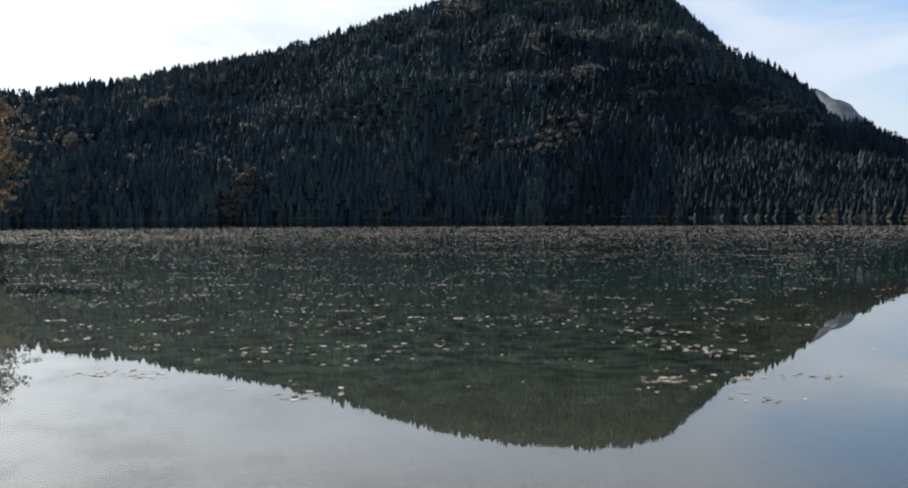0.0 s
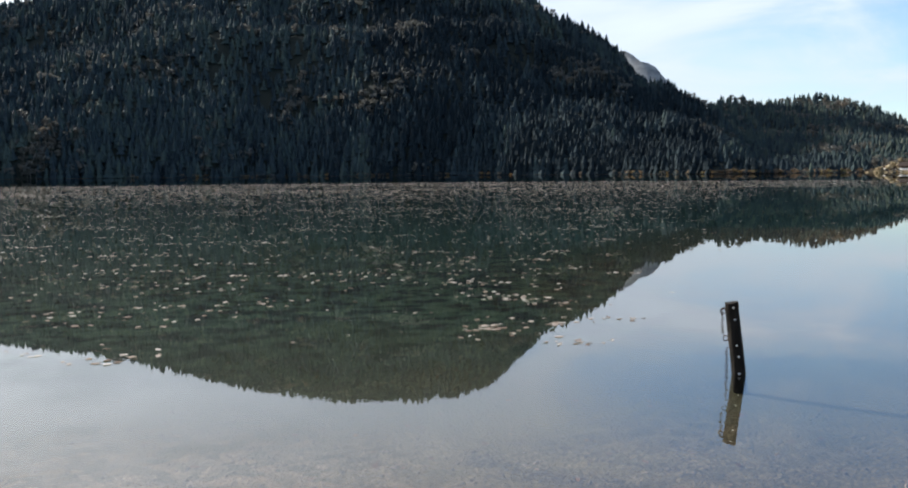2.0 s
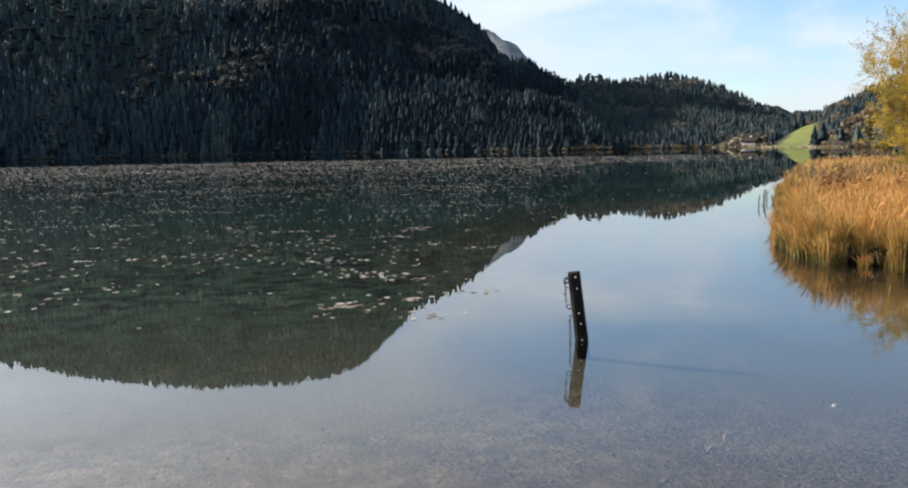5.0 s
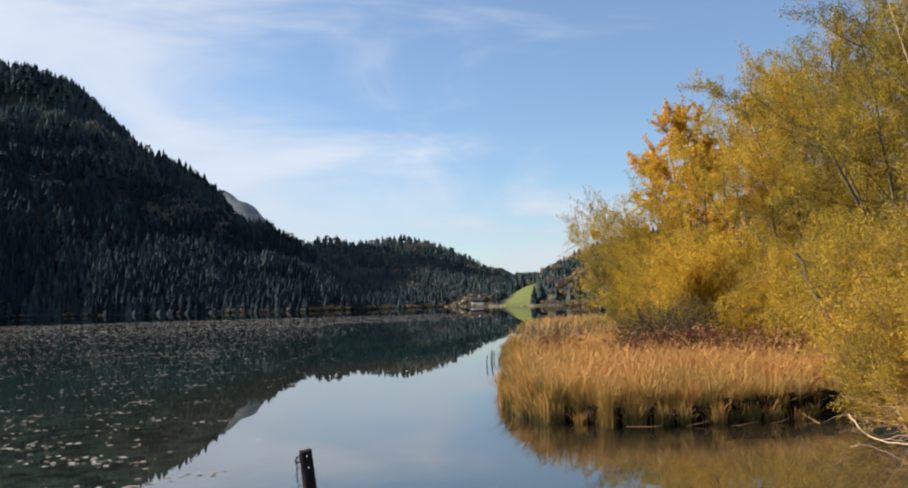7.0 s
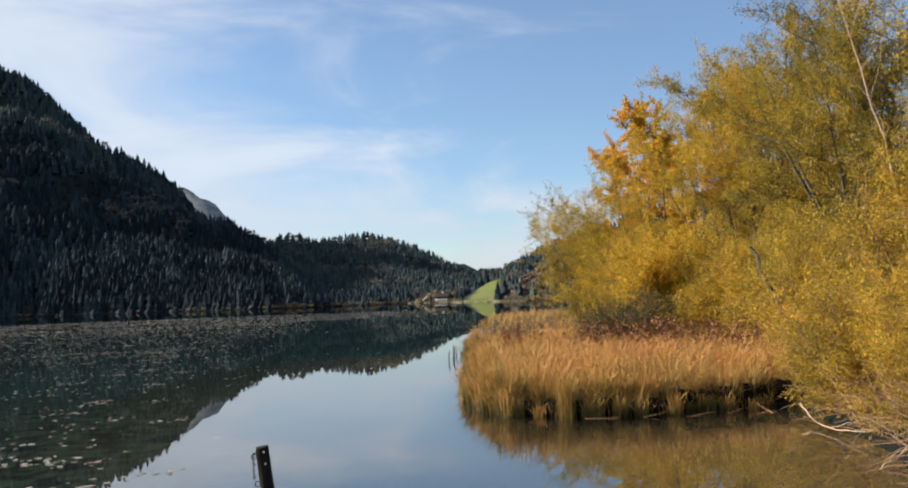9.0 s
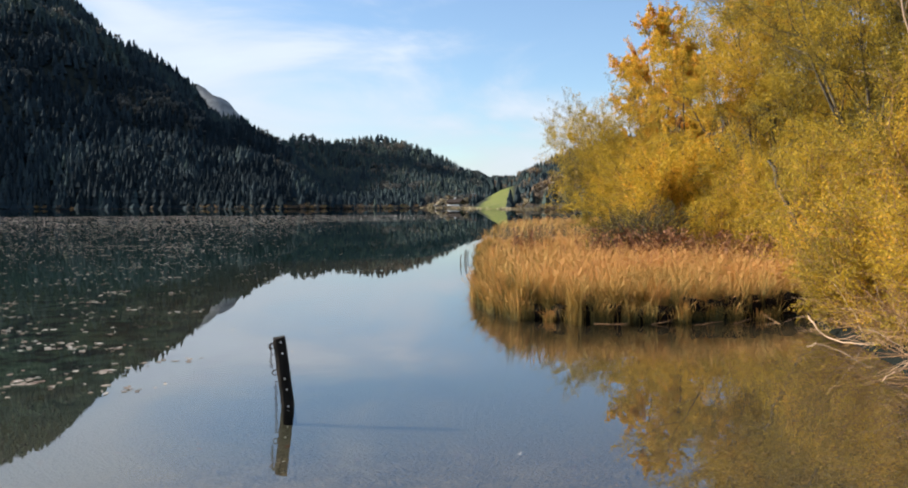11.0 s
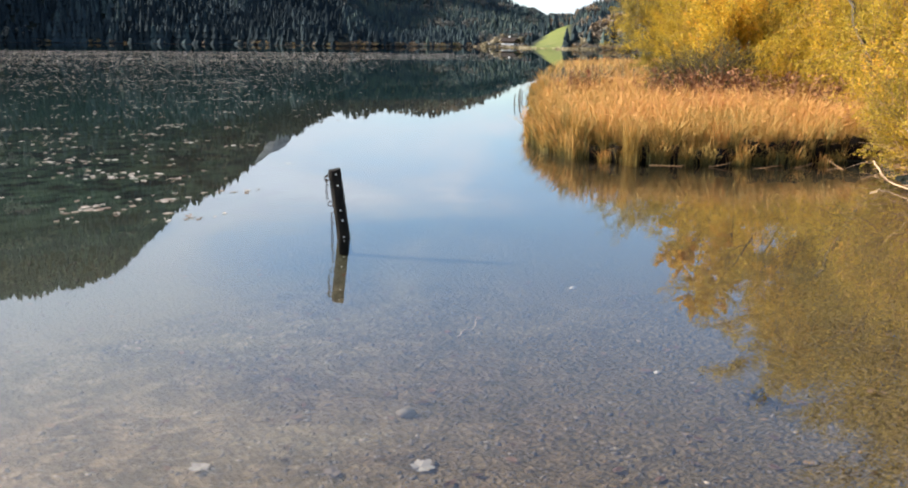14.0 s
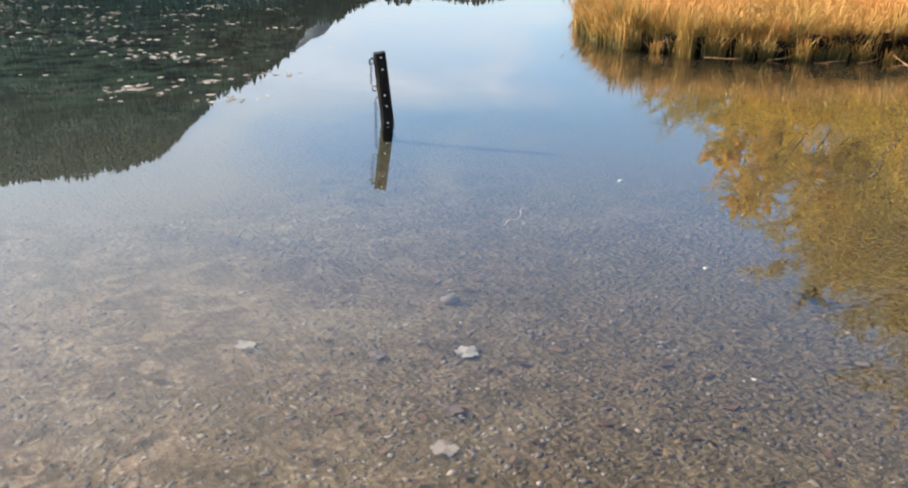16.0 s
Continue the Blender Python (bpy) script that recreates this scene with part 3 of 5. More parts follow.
def stem_path(r, start, way, length, steps, bend, wobble):
    """Points along a growing stem that bends towards a direction."""
    pts, d = [np.array(start, float)], unit(np.array(way, float))
    for _ in range(steps):
        d = unit(d + np.array(bend) / steps + r.normal(0, wobble, 3))
        pts.append(pts[-1] + d * length / steps)
    return np.array(pts)


def tube(pts, r0, r1, sides):
    """Rings and quads of a tapered tube along points."""
    n = len(pts)
    d = unit(np.gradient(pts, axis=0))
    u = unit(np.cross(d, np.array([0.31, 0.52, 0.79])))
    w = np.cross(d, u)
    rad = np.linspace(r0, r1, n)[:, None, None]
    a = np.arange(sides) * 2 * np.pi / sides
    ring = pts[:, None] + rad * (np.cos(a)[None, :, None] * u[:, None] + np.sin(a)[None, :, None] * w[:, None])
    i, j = np.meshgrid(np.arange(n - 1), np.arange(sides), indexing="ij")
    j2 = (j + 1) % sides
    return ring.reshape(-1, 3), np.stack([i * sides + j, i * sides + j2, (i + 1) * sides + j2, (i + 1) * sides + j], -1).reshape(-1, 4)


def joined_tubes(tubes):
    VV, FF, base = [], [], 0
    for V, F in tubes:
        VV.append(V), FF.append(F + base)
        base += len(V)
    return np.concatenate(VV), np.concatenate(FF)


def leaf_quads(at, way, side, length, width):
    """Pointed leaves: four corners each."""
    m = at + way * length[:, None] * 0.5
    V = np.stack([at, m + side * width[:, None] * 0.5, at + way * length[:, None], m - side * width[:, None] * 0.5], 1)
    return V.reshape(-1, 3), np.arange(len(at) * 4).reshape(-1, 4)


def leaf_blades(at, way, side, length, width):
    """Small pointed leaves: three corners each, broad near the stalk."""
    b = at + way * length[:, None] * 0.15
    V = np.stack([b + side * width[:, None] * 0.6, at + way * length[:, None], b - side * width[:, None] * 0.6], 1)
    return V.reshape(-1, 3), np.arange(len(at) * 3).reshape(-1, 3)


def make_tree(name, place, height, seed, limbs=6, tilt=(12, 45), branches=13, twigs=11, leaves=62, crown=0.32, twig=1.0, leaf=(0.085, 0.028),
              puff=0.15, lean=(0, 0, 0), tints=(0.5, 0.18), leaf_mat=None, bark=None, thick=0.011, first=0.22, label="", category="tree", group="", droop=0.15):
    """A many-stemmed tree: limbs from the foot, branches on the limbs, twigs on the branches, leaves on the twigs."""
    r, lr = np.random.default_rng(seed), np.random.default_rng(seed + 1000)
    x, y = place
    z = max(float(heights(np.array([x]), np.array([y]))[0][0]), 0.0) - 0.05
    wood, at, way, hue = [], [], [], []
    for q in range(limbs):
        a, t = 2 * np.pi * (q + r.uniform(-0.35, 0.35)) / limbs, radians(r.uniform(*tilt))
        d = np.array([np.sin(t) * np.cos(a), np.sin(t) * np.sin(a), np.cos(t)]) + np.array(lean) * r.uniform(0.6, 1.2)
        length = height * r.uniform(0.74, 0.88) * (1 - 0.45 * t)
        P = stem_path(r, np.array([r.normal(0, 0.12), r.normal(0, 0.12), 0]), d, length, 9, (0, 0, 0.3), 0.08)
        wood.append(tube(P, height * thick * r.uniform(0.8, 1.2), height * thick * 0.10, 6))
        for b in range(branches):
            u = first + (1 - first) * ((b + r.uniform(0, 1)) / branches) ** 0.8
            k = u * 9
            i = min(int(k), 8)
            p = P[i] + (P[i + 1] - P[i]) * (k - i)
            ax = unit(P[i + 1] - P[i])
            out = unit(np.cross(ax, r.normal(size=3)))
            bd = ax * r.uniform(0.35, 0.9) + out * r.uniform(0.7, 1.1)
            tone = r.normal(0, 0.13)
            bl = height * crown * (1.1 - 0.38 * u) * r.uniform(0.6, 1.15)
            B = stem_path(r, p, bd, bl, 6, (0, 0, 0.5), 0.12)
            wood.append(tube(B, height * thick * 0.16, height * thick * 0.04, 4))
            for w in range(twigs):
                v = puff + (1 - puff) * (w + r.uniform(0, 1)) / twigs
                k2 = v * 6
                i2 = min(int(k2), 5)
                p2 = B[i2] + (B[i2 + 1] - B[i2]) * (k2 - i2)
                ax2 = unit(B[i2 + 1] - B[i2])
                td = ax2 * r.uniform(0.4, 1.0) + unit(np.cross(ax2, r.normal(size=3))) * r.uniform(0.5, 1.0)
                tl = twig * r.uniform(0.45, 1.1)
                T = stem_path(r, p2, td, tl, 4, (0, 0, 0.45 - droop * r.uniform(0, 3)), 0.13)
                wood.append(tube(T[::2], 0.006, 0.0025, 3))
                m = max(3, int(leaves * tl / twig * lr.uniform(0.5, 1.2)))
                f = lr.uniform(0.1, 1.0, m) * 4
                fi = np.minimum(f.astype(int), 3)
                at.append(T[fi] + (T[fi + 1] - T[fi]) * (f - fi)[:, None])
                way.append(unit(T[fi + 1] - T[fi]))
                hue.append(np.full(m, tone))
    at, way = np.concatenate(at), np.concatenate(way)
    n = len(at)
    at = at + r.normal(0, 0.065 * twig, (n, 3))
    d = unit(way * 0.4 + r.normal(0, 0.6, (n, 3)) + np.array([0, 0, -droop]))
    side = unit(np.cross(d, r.normal(size=(n, 3))))
    V, F = leaf_blades(at, d, side, r.uniform(0.7, 1.25, n) * leaf[0], r.uniform(0.8, 1.2, n) * leaf[1])
    patch = waves(at[:, 0] * 1.0 + at[:, 2] * 0.7, at[:, 1] + at[:, 2] * 0.5, 2.6, seed + 5, 3)
    tint = tints[0] + tints[1] * patch + np.concatenate(hue) + r.normal(0, 0.11, n)
    # withered leaves among the rest
    tint = np.clip(np.where(r.uniform(0, 1, n) < 0.11, 0.05 + 0.25 * tint, tint), 0, 1)
    root = new(name)
    root.location = (x, y, z)
    tagged(root, label, category, group)
    WV, WF = joined_tubes(wood)
    part("trunk", raw_mesh("trunk", WV, WF, bark or BARK, np.full(len(WV), 0.4), True), None, root)
    if n and leaves:
        part("crown", raw_mesh("crown", V, F, leaf_mat or WILLOW, np.repeat(tint, 3)), None, root)
    return root


make_tree("willow_tree", bearing(-49.3, 36), 7.2, 216, limbs=11, tilt=(8, 44), lean=(-0.30, 0.1, 0), branches=11, leaves=105, twigs=10, leaf=(0.07, 0.022), tints=(0.46, 0.13), first=0.3, thick=0.0055, crown=0.28, puff=0.35,
          label="thin-leaved willow with a feathery olive-yellow crown leaning over the sedge", group="lakeside willows")
make_tree("willow_shrub", bearing(-49.6, 33), 4.2, 2, limbs=9, tilt=(20, 58), branches=9, leaves=105, crown=0.34, tints=(0.50, 0.16), first=0.12, puff=0.3,
          label="rounded yellow willow shrub standing in the sedge", category="shrub", group="willow shrubs")
make_tree("birch_tree", bearing(-52.3, 41), 11.6, 323, limbs=5, tilt=(2, 13), branches=17, twigs=11, leaves=95, crown=0.19, twig=0.8, leaf=(0.10, 0.075), tints=(0.86, 0.10), droop=0.3, puff=0.3,
          label="tall slender birch with orange-yellow autumn leaves")
make_tree("willow_tree", bearing(-58.7, 28), 10.0, 214, limbs=14, thick=0.008, tilt=(3, 34), branches=11, twigs=10, leaves=165, leaf=(0.067, 0.023), crown=0.27, tints=(0.56, 0.2), puff=0.4, first=0.25,
          label="large spreading willow with golden-yellow autumn leaves", group="lakeside willows")
make_tree("willow_shrub", bearing(-54.0, 26), 3.9, 5, limbs=8, tilt=(20, 60), branches=9, leaves=110, crown=0.36, tints=(0.66, 0.13), first=0.12, puff=0.3,
          label="low golden willow shrub at the edge of the sedge", category="shrub", group="willow shrubs")
make_tree("willow_tree", bearing(-65.5, 22), 9.75, 214, limbs=13, thick=0.009, tilt=(3, 27), branches=11, twigs=10, leaves=160, leaf=(0.058, 0.019), crown=0.24, tints=(0.30, 0.2), puff=0.4, first=0.25,
          label="tall olive-yellow willow with dark stems showing through", group="lakeside willows")
make_tree("willow_tree", bearing(-61.1, 32), 12.7, 223, limbs=9, thick=0.009, tilt=(2, 21), branches=11, twigs=9, leaves=150, crown=0.2, tints=(0.46, 0.18), leaf=(0.08, 0.028), puff=0.4, first=0.25,
          label="tall yellow willow at the back of the thicket", group="lakeside willows")
make_tree("willow_shrub", bearing(-67.5, 14.2), 3.6, 8, limbs=10, tilt=(15, 58), branches=10, twigs=10, leaves=55, crown=0.34, twig=0.7, leaf=(0.055, 0.018), tints=(0.55, 0.2), first=0.12, bark=DRY_TWIG,
          label="sparse willow shrub with pale twigs at the water's edge", category="shrub", group="willow shrubs")
for k, (left, far, tall, tone) in enumerate(((-58.5, 24, 3.5, 0.46), (-62.0, 20.5, 3.0, 0.38), (-51.6, 31, 4.8, 0.46), (-64.5, 17.5, 3.4, 0.48), (-70.5, 15.5, 4.8, 0.52))):
    make_tree("willow_shrub", bearing(left, far), tall, 60 + k, limbs=9, tilt=(12, 52), branches=10, twigs=10, leaves=120, leaf=(0.058, 0.018), crown=0.34, tints=(tone, 0.2), first=0.1, puff=0.35, bark=DRY_TWIG,
              label="bushy golden-yellow willow shrub behind the sedge", category="shrub", group="willow shrubs")
for k, (left, far, tall, tone) in enumerate(((-64.2, 14.6, 1.7, 0.62), (-66.2, 13.2, 2.1, 0.6), (-68.6, 12.0, 2.5, 0.56), (-72.5, 11.4, 2.8, 0.5))):
    make_tree("willow_shrub", bearing(left, far), tall, 80 + k, limbs=11, tilt=(15, 64), branches=9, twigs=9, leaves=85, leaf=(0.040, 0.012), crown=0.4, twig=0.5, tints=(tone - 0.1, 0.2),
              first=0.05, bark=DRY_TWIG, label="low tan and yellow willow scrub overhanging the water", category="shrub", group="bank scrub")
make_tree("willow_tree", bearing(-76, 15), 7.5, 9, limbs=7, tilt=(10, 45), leaves=36, tints=(0.4, 0.2),
          label="olive-yellow willow on the near shore", group="lakeside willows")
for k, (left, far, tall) in enumerate(((-51.0, 22.6, 2.0), (-49.4, 23.6, 1.5))):
    make_tree("dry_bush", bearing(left, far), tall, 10 + 7 * k, limbs=16, tilt=(20, 75), branches=11, twigs=9, leaves=4, crown=0.4, twig=0.5, tints=(0.1, 0.1), first=0.1, thick=0.009,
              label="dark leafless bush tangled under the willows", category="bush", group="leafless bushes")
make_tree("dry_bush", bearing(-43.4, 27), 0.95, 13, limbs=14, tilt=(20, 70), branches=9, twigs=8, leaves=5, crown=0.4, twig=0.3, leaf=(0.05, 0.02), tints=(0.1, 0.1), first=0.1, thick=0.01,
          label="small dark brown bush at the tip of the sedge", category="bush")
make_tree("shore_tree", bearing(32.6, 57.5), 10.4, 12, limbs=6, tilt=(4, 30), branches=12, twigs=9, leaves=30, crown=0.26, leaf=(0.14, 0.10), tints=(0.5, 0.2), leaf_mat=BROADLEAF, puff=0.3,
          label="rust-brown broadleaf tree on the bank of the bay")

# ---- sedge ----
def blades(base, tall, out, bend, half, tones):
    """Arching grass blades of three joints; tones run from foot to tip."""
    n = len(base)
    face = rng.uniform(0, np.pi, n)
    side = np.stack([np.cos(face), np.sin(face), 0 * face], -1) * half[:, None]
    rows = []
    for u, w in ((0, 0.8), (0.4, 1.0), (0.75, 0.8), (1.0, 0.12)):
        c = base + out * (bend * u ** 2.2)[:, None] + np.array([0, 0, 1]) * (tall * (u - 0.26 * (bend / tall) * u ** 3))[:, None]
        rows += [c - side * w, c + side * w]
    V = np.stack(rows, 1).reshape(-1, 3)
    k = np.arange(n)[:, None] * 8
    F = np.concatenate([k + np.array([[q, q + 1, q + 3, q + 2]]) for q in (0, 2, 4)])
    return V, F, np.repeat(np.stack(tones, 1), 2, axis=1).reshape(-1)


def make_sedge():
    pts = []
    for count, near, far in ((56000, 9, 17), (26000, 17, 30), (11000, 30, 76)):
        a, r = np.radians(rng.uniform(-66, -38, count)), np.sqrt(rng.uniform(near ** 2, far ** 2, count))
        pts.append(np.stack([-r * np.sin(a), r * np.cos(a)], -1))
    p = np.concatenate(pts)
    p = p[inside(p[:, 0], p[:, 1], SEDGE_BED)]
    water_side = SEDGE_BED[-5:] + SEDGE_BED[:7]
    # blades stand in tussocks and lean out of them
    cell = 0.30 + 0.004 * np.hypot(p[:, 0], p[:, 1])
    core = (np.floor(p / cell[:, None]) + 0.5) * cell[:, None]
    core = core + np.sin(core * 12.9898 + core[:, ::-1] * 78.233) * 0.3 * cell[:, None]
    off = rng.normal(0, 1, p.shape) * cell[:, None] * 0.30
    p = core + off
    rim, _ = seg_distance(p[:, 0], p[:, 1], water_side)
    stay = inside(p[:, 0], p[:, 1], SEDGE_BED) & (rng.uniform(0, 1, len(p)) < np.clip((rim - 0.12) / 0.3, 0.04, 1))
    p, core, off, rim = p[stay], core[stay], off[stay], rim[stay]
    n = len(p)
    far = np.hypot(p[:, 0], p[:, 1])
    z = np.maximum(heights(p[:, 0], p[:, 1])[0], -0.1) + 0.15 * np.clip((rim - 0.2) / 0.25, 0, 1)
    lump = waves(core[:, 0], core[:, 1], 1.3, 31, 3)
    luck = np.sin(core[:, 0] * 127.1 + core[:, 1] * 311.7) * 43758.5453
    luck = luck - np.floor(luck)
    tall = np.clip(0.30 + 0.14 * lump + 0.24 * luck + rng.normal(0, 0.10, n), 0.18, 0.9)
    a = np.arctan2(off[:, 1], off[:, 0]) + rng.normal(0, 1.3, n)
    out = np.stack([np.cos(a), np.sin(a), 0 * a], -1)
    bend = rng.uniform(0.1, 0.95, n) * tall
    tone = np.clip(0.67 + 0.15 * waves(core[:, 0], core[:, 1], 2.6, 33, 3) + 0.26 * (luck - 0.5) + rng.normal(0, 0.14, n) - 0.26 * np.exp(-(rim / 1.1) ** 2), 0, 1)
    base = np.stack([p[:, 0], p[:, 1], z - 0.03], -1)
    # greener feet, straw tips; part of the feet's dark stands for shade
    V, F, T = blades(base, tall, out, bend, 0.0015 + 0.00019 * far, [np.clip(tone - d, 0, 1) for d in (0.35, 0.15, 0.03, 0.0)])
    parts = [(V, F, T)]
    # tussocks standing in the water's edge, with gaps between them
    line = np.array([(34.4, 41.2), (19.3, 23.2), (11.85, 14.15), (9.6, 11.55)] + SEDGE_BED[:7])
    step = np.hypot(*np.diff(line, axis=0).T)
    run = np.concatenate([[0], np.cumsum(step)])
    at = np.concatenate([np.arange(22, run[2], 0.32), np.arange(run[2], run[-1], 0.155)])
    at = np.concatenate([at, at + 0.07])
    row = np.repeat([0, 1], len(at) // 2)
    at = at + rng.normal(0, 0.07, len(at))
    c = np.stack([np.interp(at, run, line[:, k]) for k in (0, 1)], -1)
    g = np.stack([np.interp(at + 0.05, run, line[:, k]) - np.interp(at - 0.05, run, line[:, k]) for k in (0, 1)], -1)
    inward = unit(np.stack([-g[:, 1], g[:, 0]], -1))
    c = c + inward * (np.where(row, 0.36, 0.08) + rng.normal(0, 0.06, len(at)))[:, None]
    cove = np.clip((c[:, 0] - 10.6) / 0.8, 0, 1) * (c[:, 1] < 9)
    many = rng.integers(40, 120, len(at)) * (1 - 0.5 * cove).round(2) * (rng.uniform(0, 1, len(at)) < np.where(row, 1.0, 0.72))
    many = many.astype(int)
    q = np.repeat(np.arange(len(at)), many)
    m = len(q)
    p = c[q] + rng.normal(0, 0.05, (m, 2))
    far = np.hypot(p[:, 0], p[:, 1])
    size = np.clip(0.36 + 0.13 * row + rng.normal(0, 0.09, len(at)), 0.22, 0.72) * (1 - 0.35 * cove * (row == 0))
    tall = size[q] * rng.uniform(0.55, 1.2, m)
    a = np.where(rng.uniform(0, 1, m) < 0.55, np.arctan2(-inward[q, 1], -inward[q, 0]) + rng.normal(0, 0.8, m), rng.uniform(0, 2 * np.pi, m))
    out = np.stack([np.cos(a), np.sin(a), 0 * a], -1)
    bend = tall * rng.uniform(0.05, 0.5, m) * np.where(rng.uniform(0, 1, m) < 0.16, 2.6, 1.0)
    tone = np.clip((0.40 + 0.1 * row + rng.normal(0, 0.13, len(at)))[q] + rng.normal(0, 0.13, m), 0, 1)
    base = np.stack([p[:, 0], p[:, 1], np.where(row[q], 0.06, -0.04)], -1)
    # feet darker than their own green, painting shade between the tussocks
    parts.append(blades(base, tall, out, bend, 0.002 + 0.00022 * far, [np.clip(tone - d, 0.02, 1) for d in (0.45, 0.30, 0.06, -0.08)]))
    # one pale green upright tuft at the edge
    m = 190
    p = np.array([9.28, 8.78]) + rng.normal(0, 0.055, (m, 2))
    a = rng.uniform(0, 2 * np.pi, m)
    tall = rng.uniform(0.42, 0.72, m)
    parts.append(blades(np.stack([p[:, 0], p[:, 1], np.full(m, -0.05)], -1), tall, np.stack([np.cos(a), np.sin(a), 0 * a], -1), tall * rng.uniform(0.05, 0.3, m), np.full(m, 0.0045),
                        [np.full(m, t) for t in (0.28, 0.33, 0.38, 0.42)]))
    # curled dry tips and broken blades over the tussocks
    V, F, T = parts[0]
    m = 15000
    q = rng.integers(0, n, m)
    tips = V.reshape(-1, 8, 3)[q, 6] + rng.normal(0, 0.06, (m, 3))
    d = unit(np.stack([rng.normal(0, 1, m), rng.normal(0, 1, m), rng.normal(0, 0.6, m)], -1))
    LV, LF = leaf_quads(tips, d, unit(np.cross(d, rng.normal(size=(m, 3)))), rng.uniform(0.04, 0.10, m), 0.004 + 0.00045 * np.hypot(tips[:, 0], tips[:, 1]))
    parts.append((LV, LF, np.repeat(np.clip(T.reshape(-1, 8)[q, 7] + rng.normal(-0.06, 0.2, m), 0, 1), 4)))
    VV, FF, TT, k = [], [], [], 0
    for V, F, T in parts:
        VV.append(V), FF.append(F + k), TT.append(T)
        k += len(V)
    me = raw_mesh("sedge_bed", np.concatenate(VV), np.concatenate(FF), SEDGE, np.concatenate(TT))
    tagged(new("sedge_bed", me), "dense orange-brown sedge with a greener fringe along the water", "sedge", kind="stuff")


make_sedge()


def make_dock(left, away, wide, deep, count, seed):
    """A stand of withered dock: rusty stems with curled leaves and seeds."""
    r = np.random.default_rng(seed)
    x, y = bearing(left, away)
    z = bed_level(x, y)
    tubes, at = [], []
    for _ in range(count):
        foot = np.array([r.normal(0, wide), r.normal(0, deep), 0.0])
        P = stem_path(r, foot, (r.normal(0, 0.2), r.normal(0, 0.2), 1), r.uniform(0.6, 1.1), 4, (0, 0, 0.1), 0.08)
        tubes.append(tube(P, 0.007, 0.004, 3))
        f = r.uniform(1.2, 4, 16)
        i = np.minimum(f.astype(int), 3)
        at.append(P[i] + (P[i + 1] - P[i]) * (f - i)[:, None] + r.normal(0, 0.03, (16, 3)))
    V, F = joined_tubes(tubes)
    at = np.concatenate(at)
    m = len(at)
    d = unit(r.normal(0, 1, (m, 3)))
    LV, LF = leaf_quads(at, d, unit(np.cross(d, r.normal(size=(m, 3)))), r.uniform(0.05, 0.14, m), r.uniform(0.02, 0.05, m))
    tone = np.concatenate([np.full(len(V), 0.3), np.repeat(np.clip(r.normal(0.5, 0.25, m), 0, 1), 4)])
    ob = tagged(new("dock_stand", raw_mesh("dock_stand", np.concatenate([V, LV]), np.concatenate([F, LF + len(V)]), DOCK, tone)), "rusty red stand of withered dock stems in the sedge", "dock", kind="stuff")
    ob.location = (x, y, max(z, 0.0))


for k, row in enumerate(((-49.6, 22.0, 0.42, 0.5, 80), (-52.0, 21.0, 0.5, 0.5, 80), (-54.4, 20.4, 0.35, 0.4, 45), (-57.0, 18.6, 0.3, 0.4, 36), (-43.0, 24.5, 0.35, 0.3, 40))):
    make_dock(*row, 140 + k)


def make_shaded_bank():
    """Undercut edge of earth and roots along the water side of the sedge, near black to stand in for the shade there.
    """
    r = np.random.default_rng(35)
    line = np.array(SEDGE_BED[-3:] + SEDGE_BED[:7])
    t = np.linspace(0, len(line) - 1.001, 260)
    i = t.astype(int)
    p = line[i] + (line[i + 1] - line[i]) * (t - i)[:, None]
    g = unit(np.gradient(p, axis=0))
    inward = np.stack([-g[:, 1], g[:, 0]], -1)
    rough = 0.05 * (waves(p[:, 0], p[:, 1], 0.35, 36, 3) - 1)
    top = 0.20 + 0.05 * waves(p[:, 0], p[:, 1], 0.5, 37, 3) + 0.08 * np.clip((p[:, 0] - 10.2) / 1.0, 0, 1.0) * (p[:, 1] < 9)
    rows = []
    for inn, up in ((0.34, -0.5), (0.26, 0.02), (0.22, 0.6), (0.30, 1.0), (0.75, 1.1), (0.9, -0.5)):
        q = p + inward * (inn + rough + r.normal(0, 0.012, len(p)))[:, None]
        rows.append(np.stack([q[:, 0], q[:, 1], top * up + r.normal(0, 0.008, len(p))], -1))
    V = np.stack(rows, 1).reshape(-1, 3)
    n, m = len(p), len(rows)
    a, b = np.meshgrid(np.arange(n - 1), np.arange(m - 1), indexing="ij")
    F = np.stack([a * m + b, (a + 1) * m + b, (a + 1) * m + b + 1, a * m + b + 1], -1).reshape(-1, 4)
    tagged(new("bank", raw_mesh("bank", V, F, RIM_SHADE, None, True)), "undercut bank of earth and sedge roots, coloured near black as its shade", "bank", kind="structure")


make_shaded_bank()

# ---- floating leaves, gravel ----


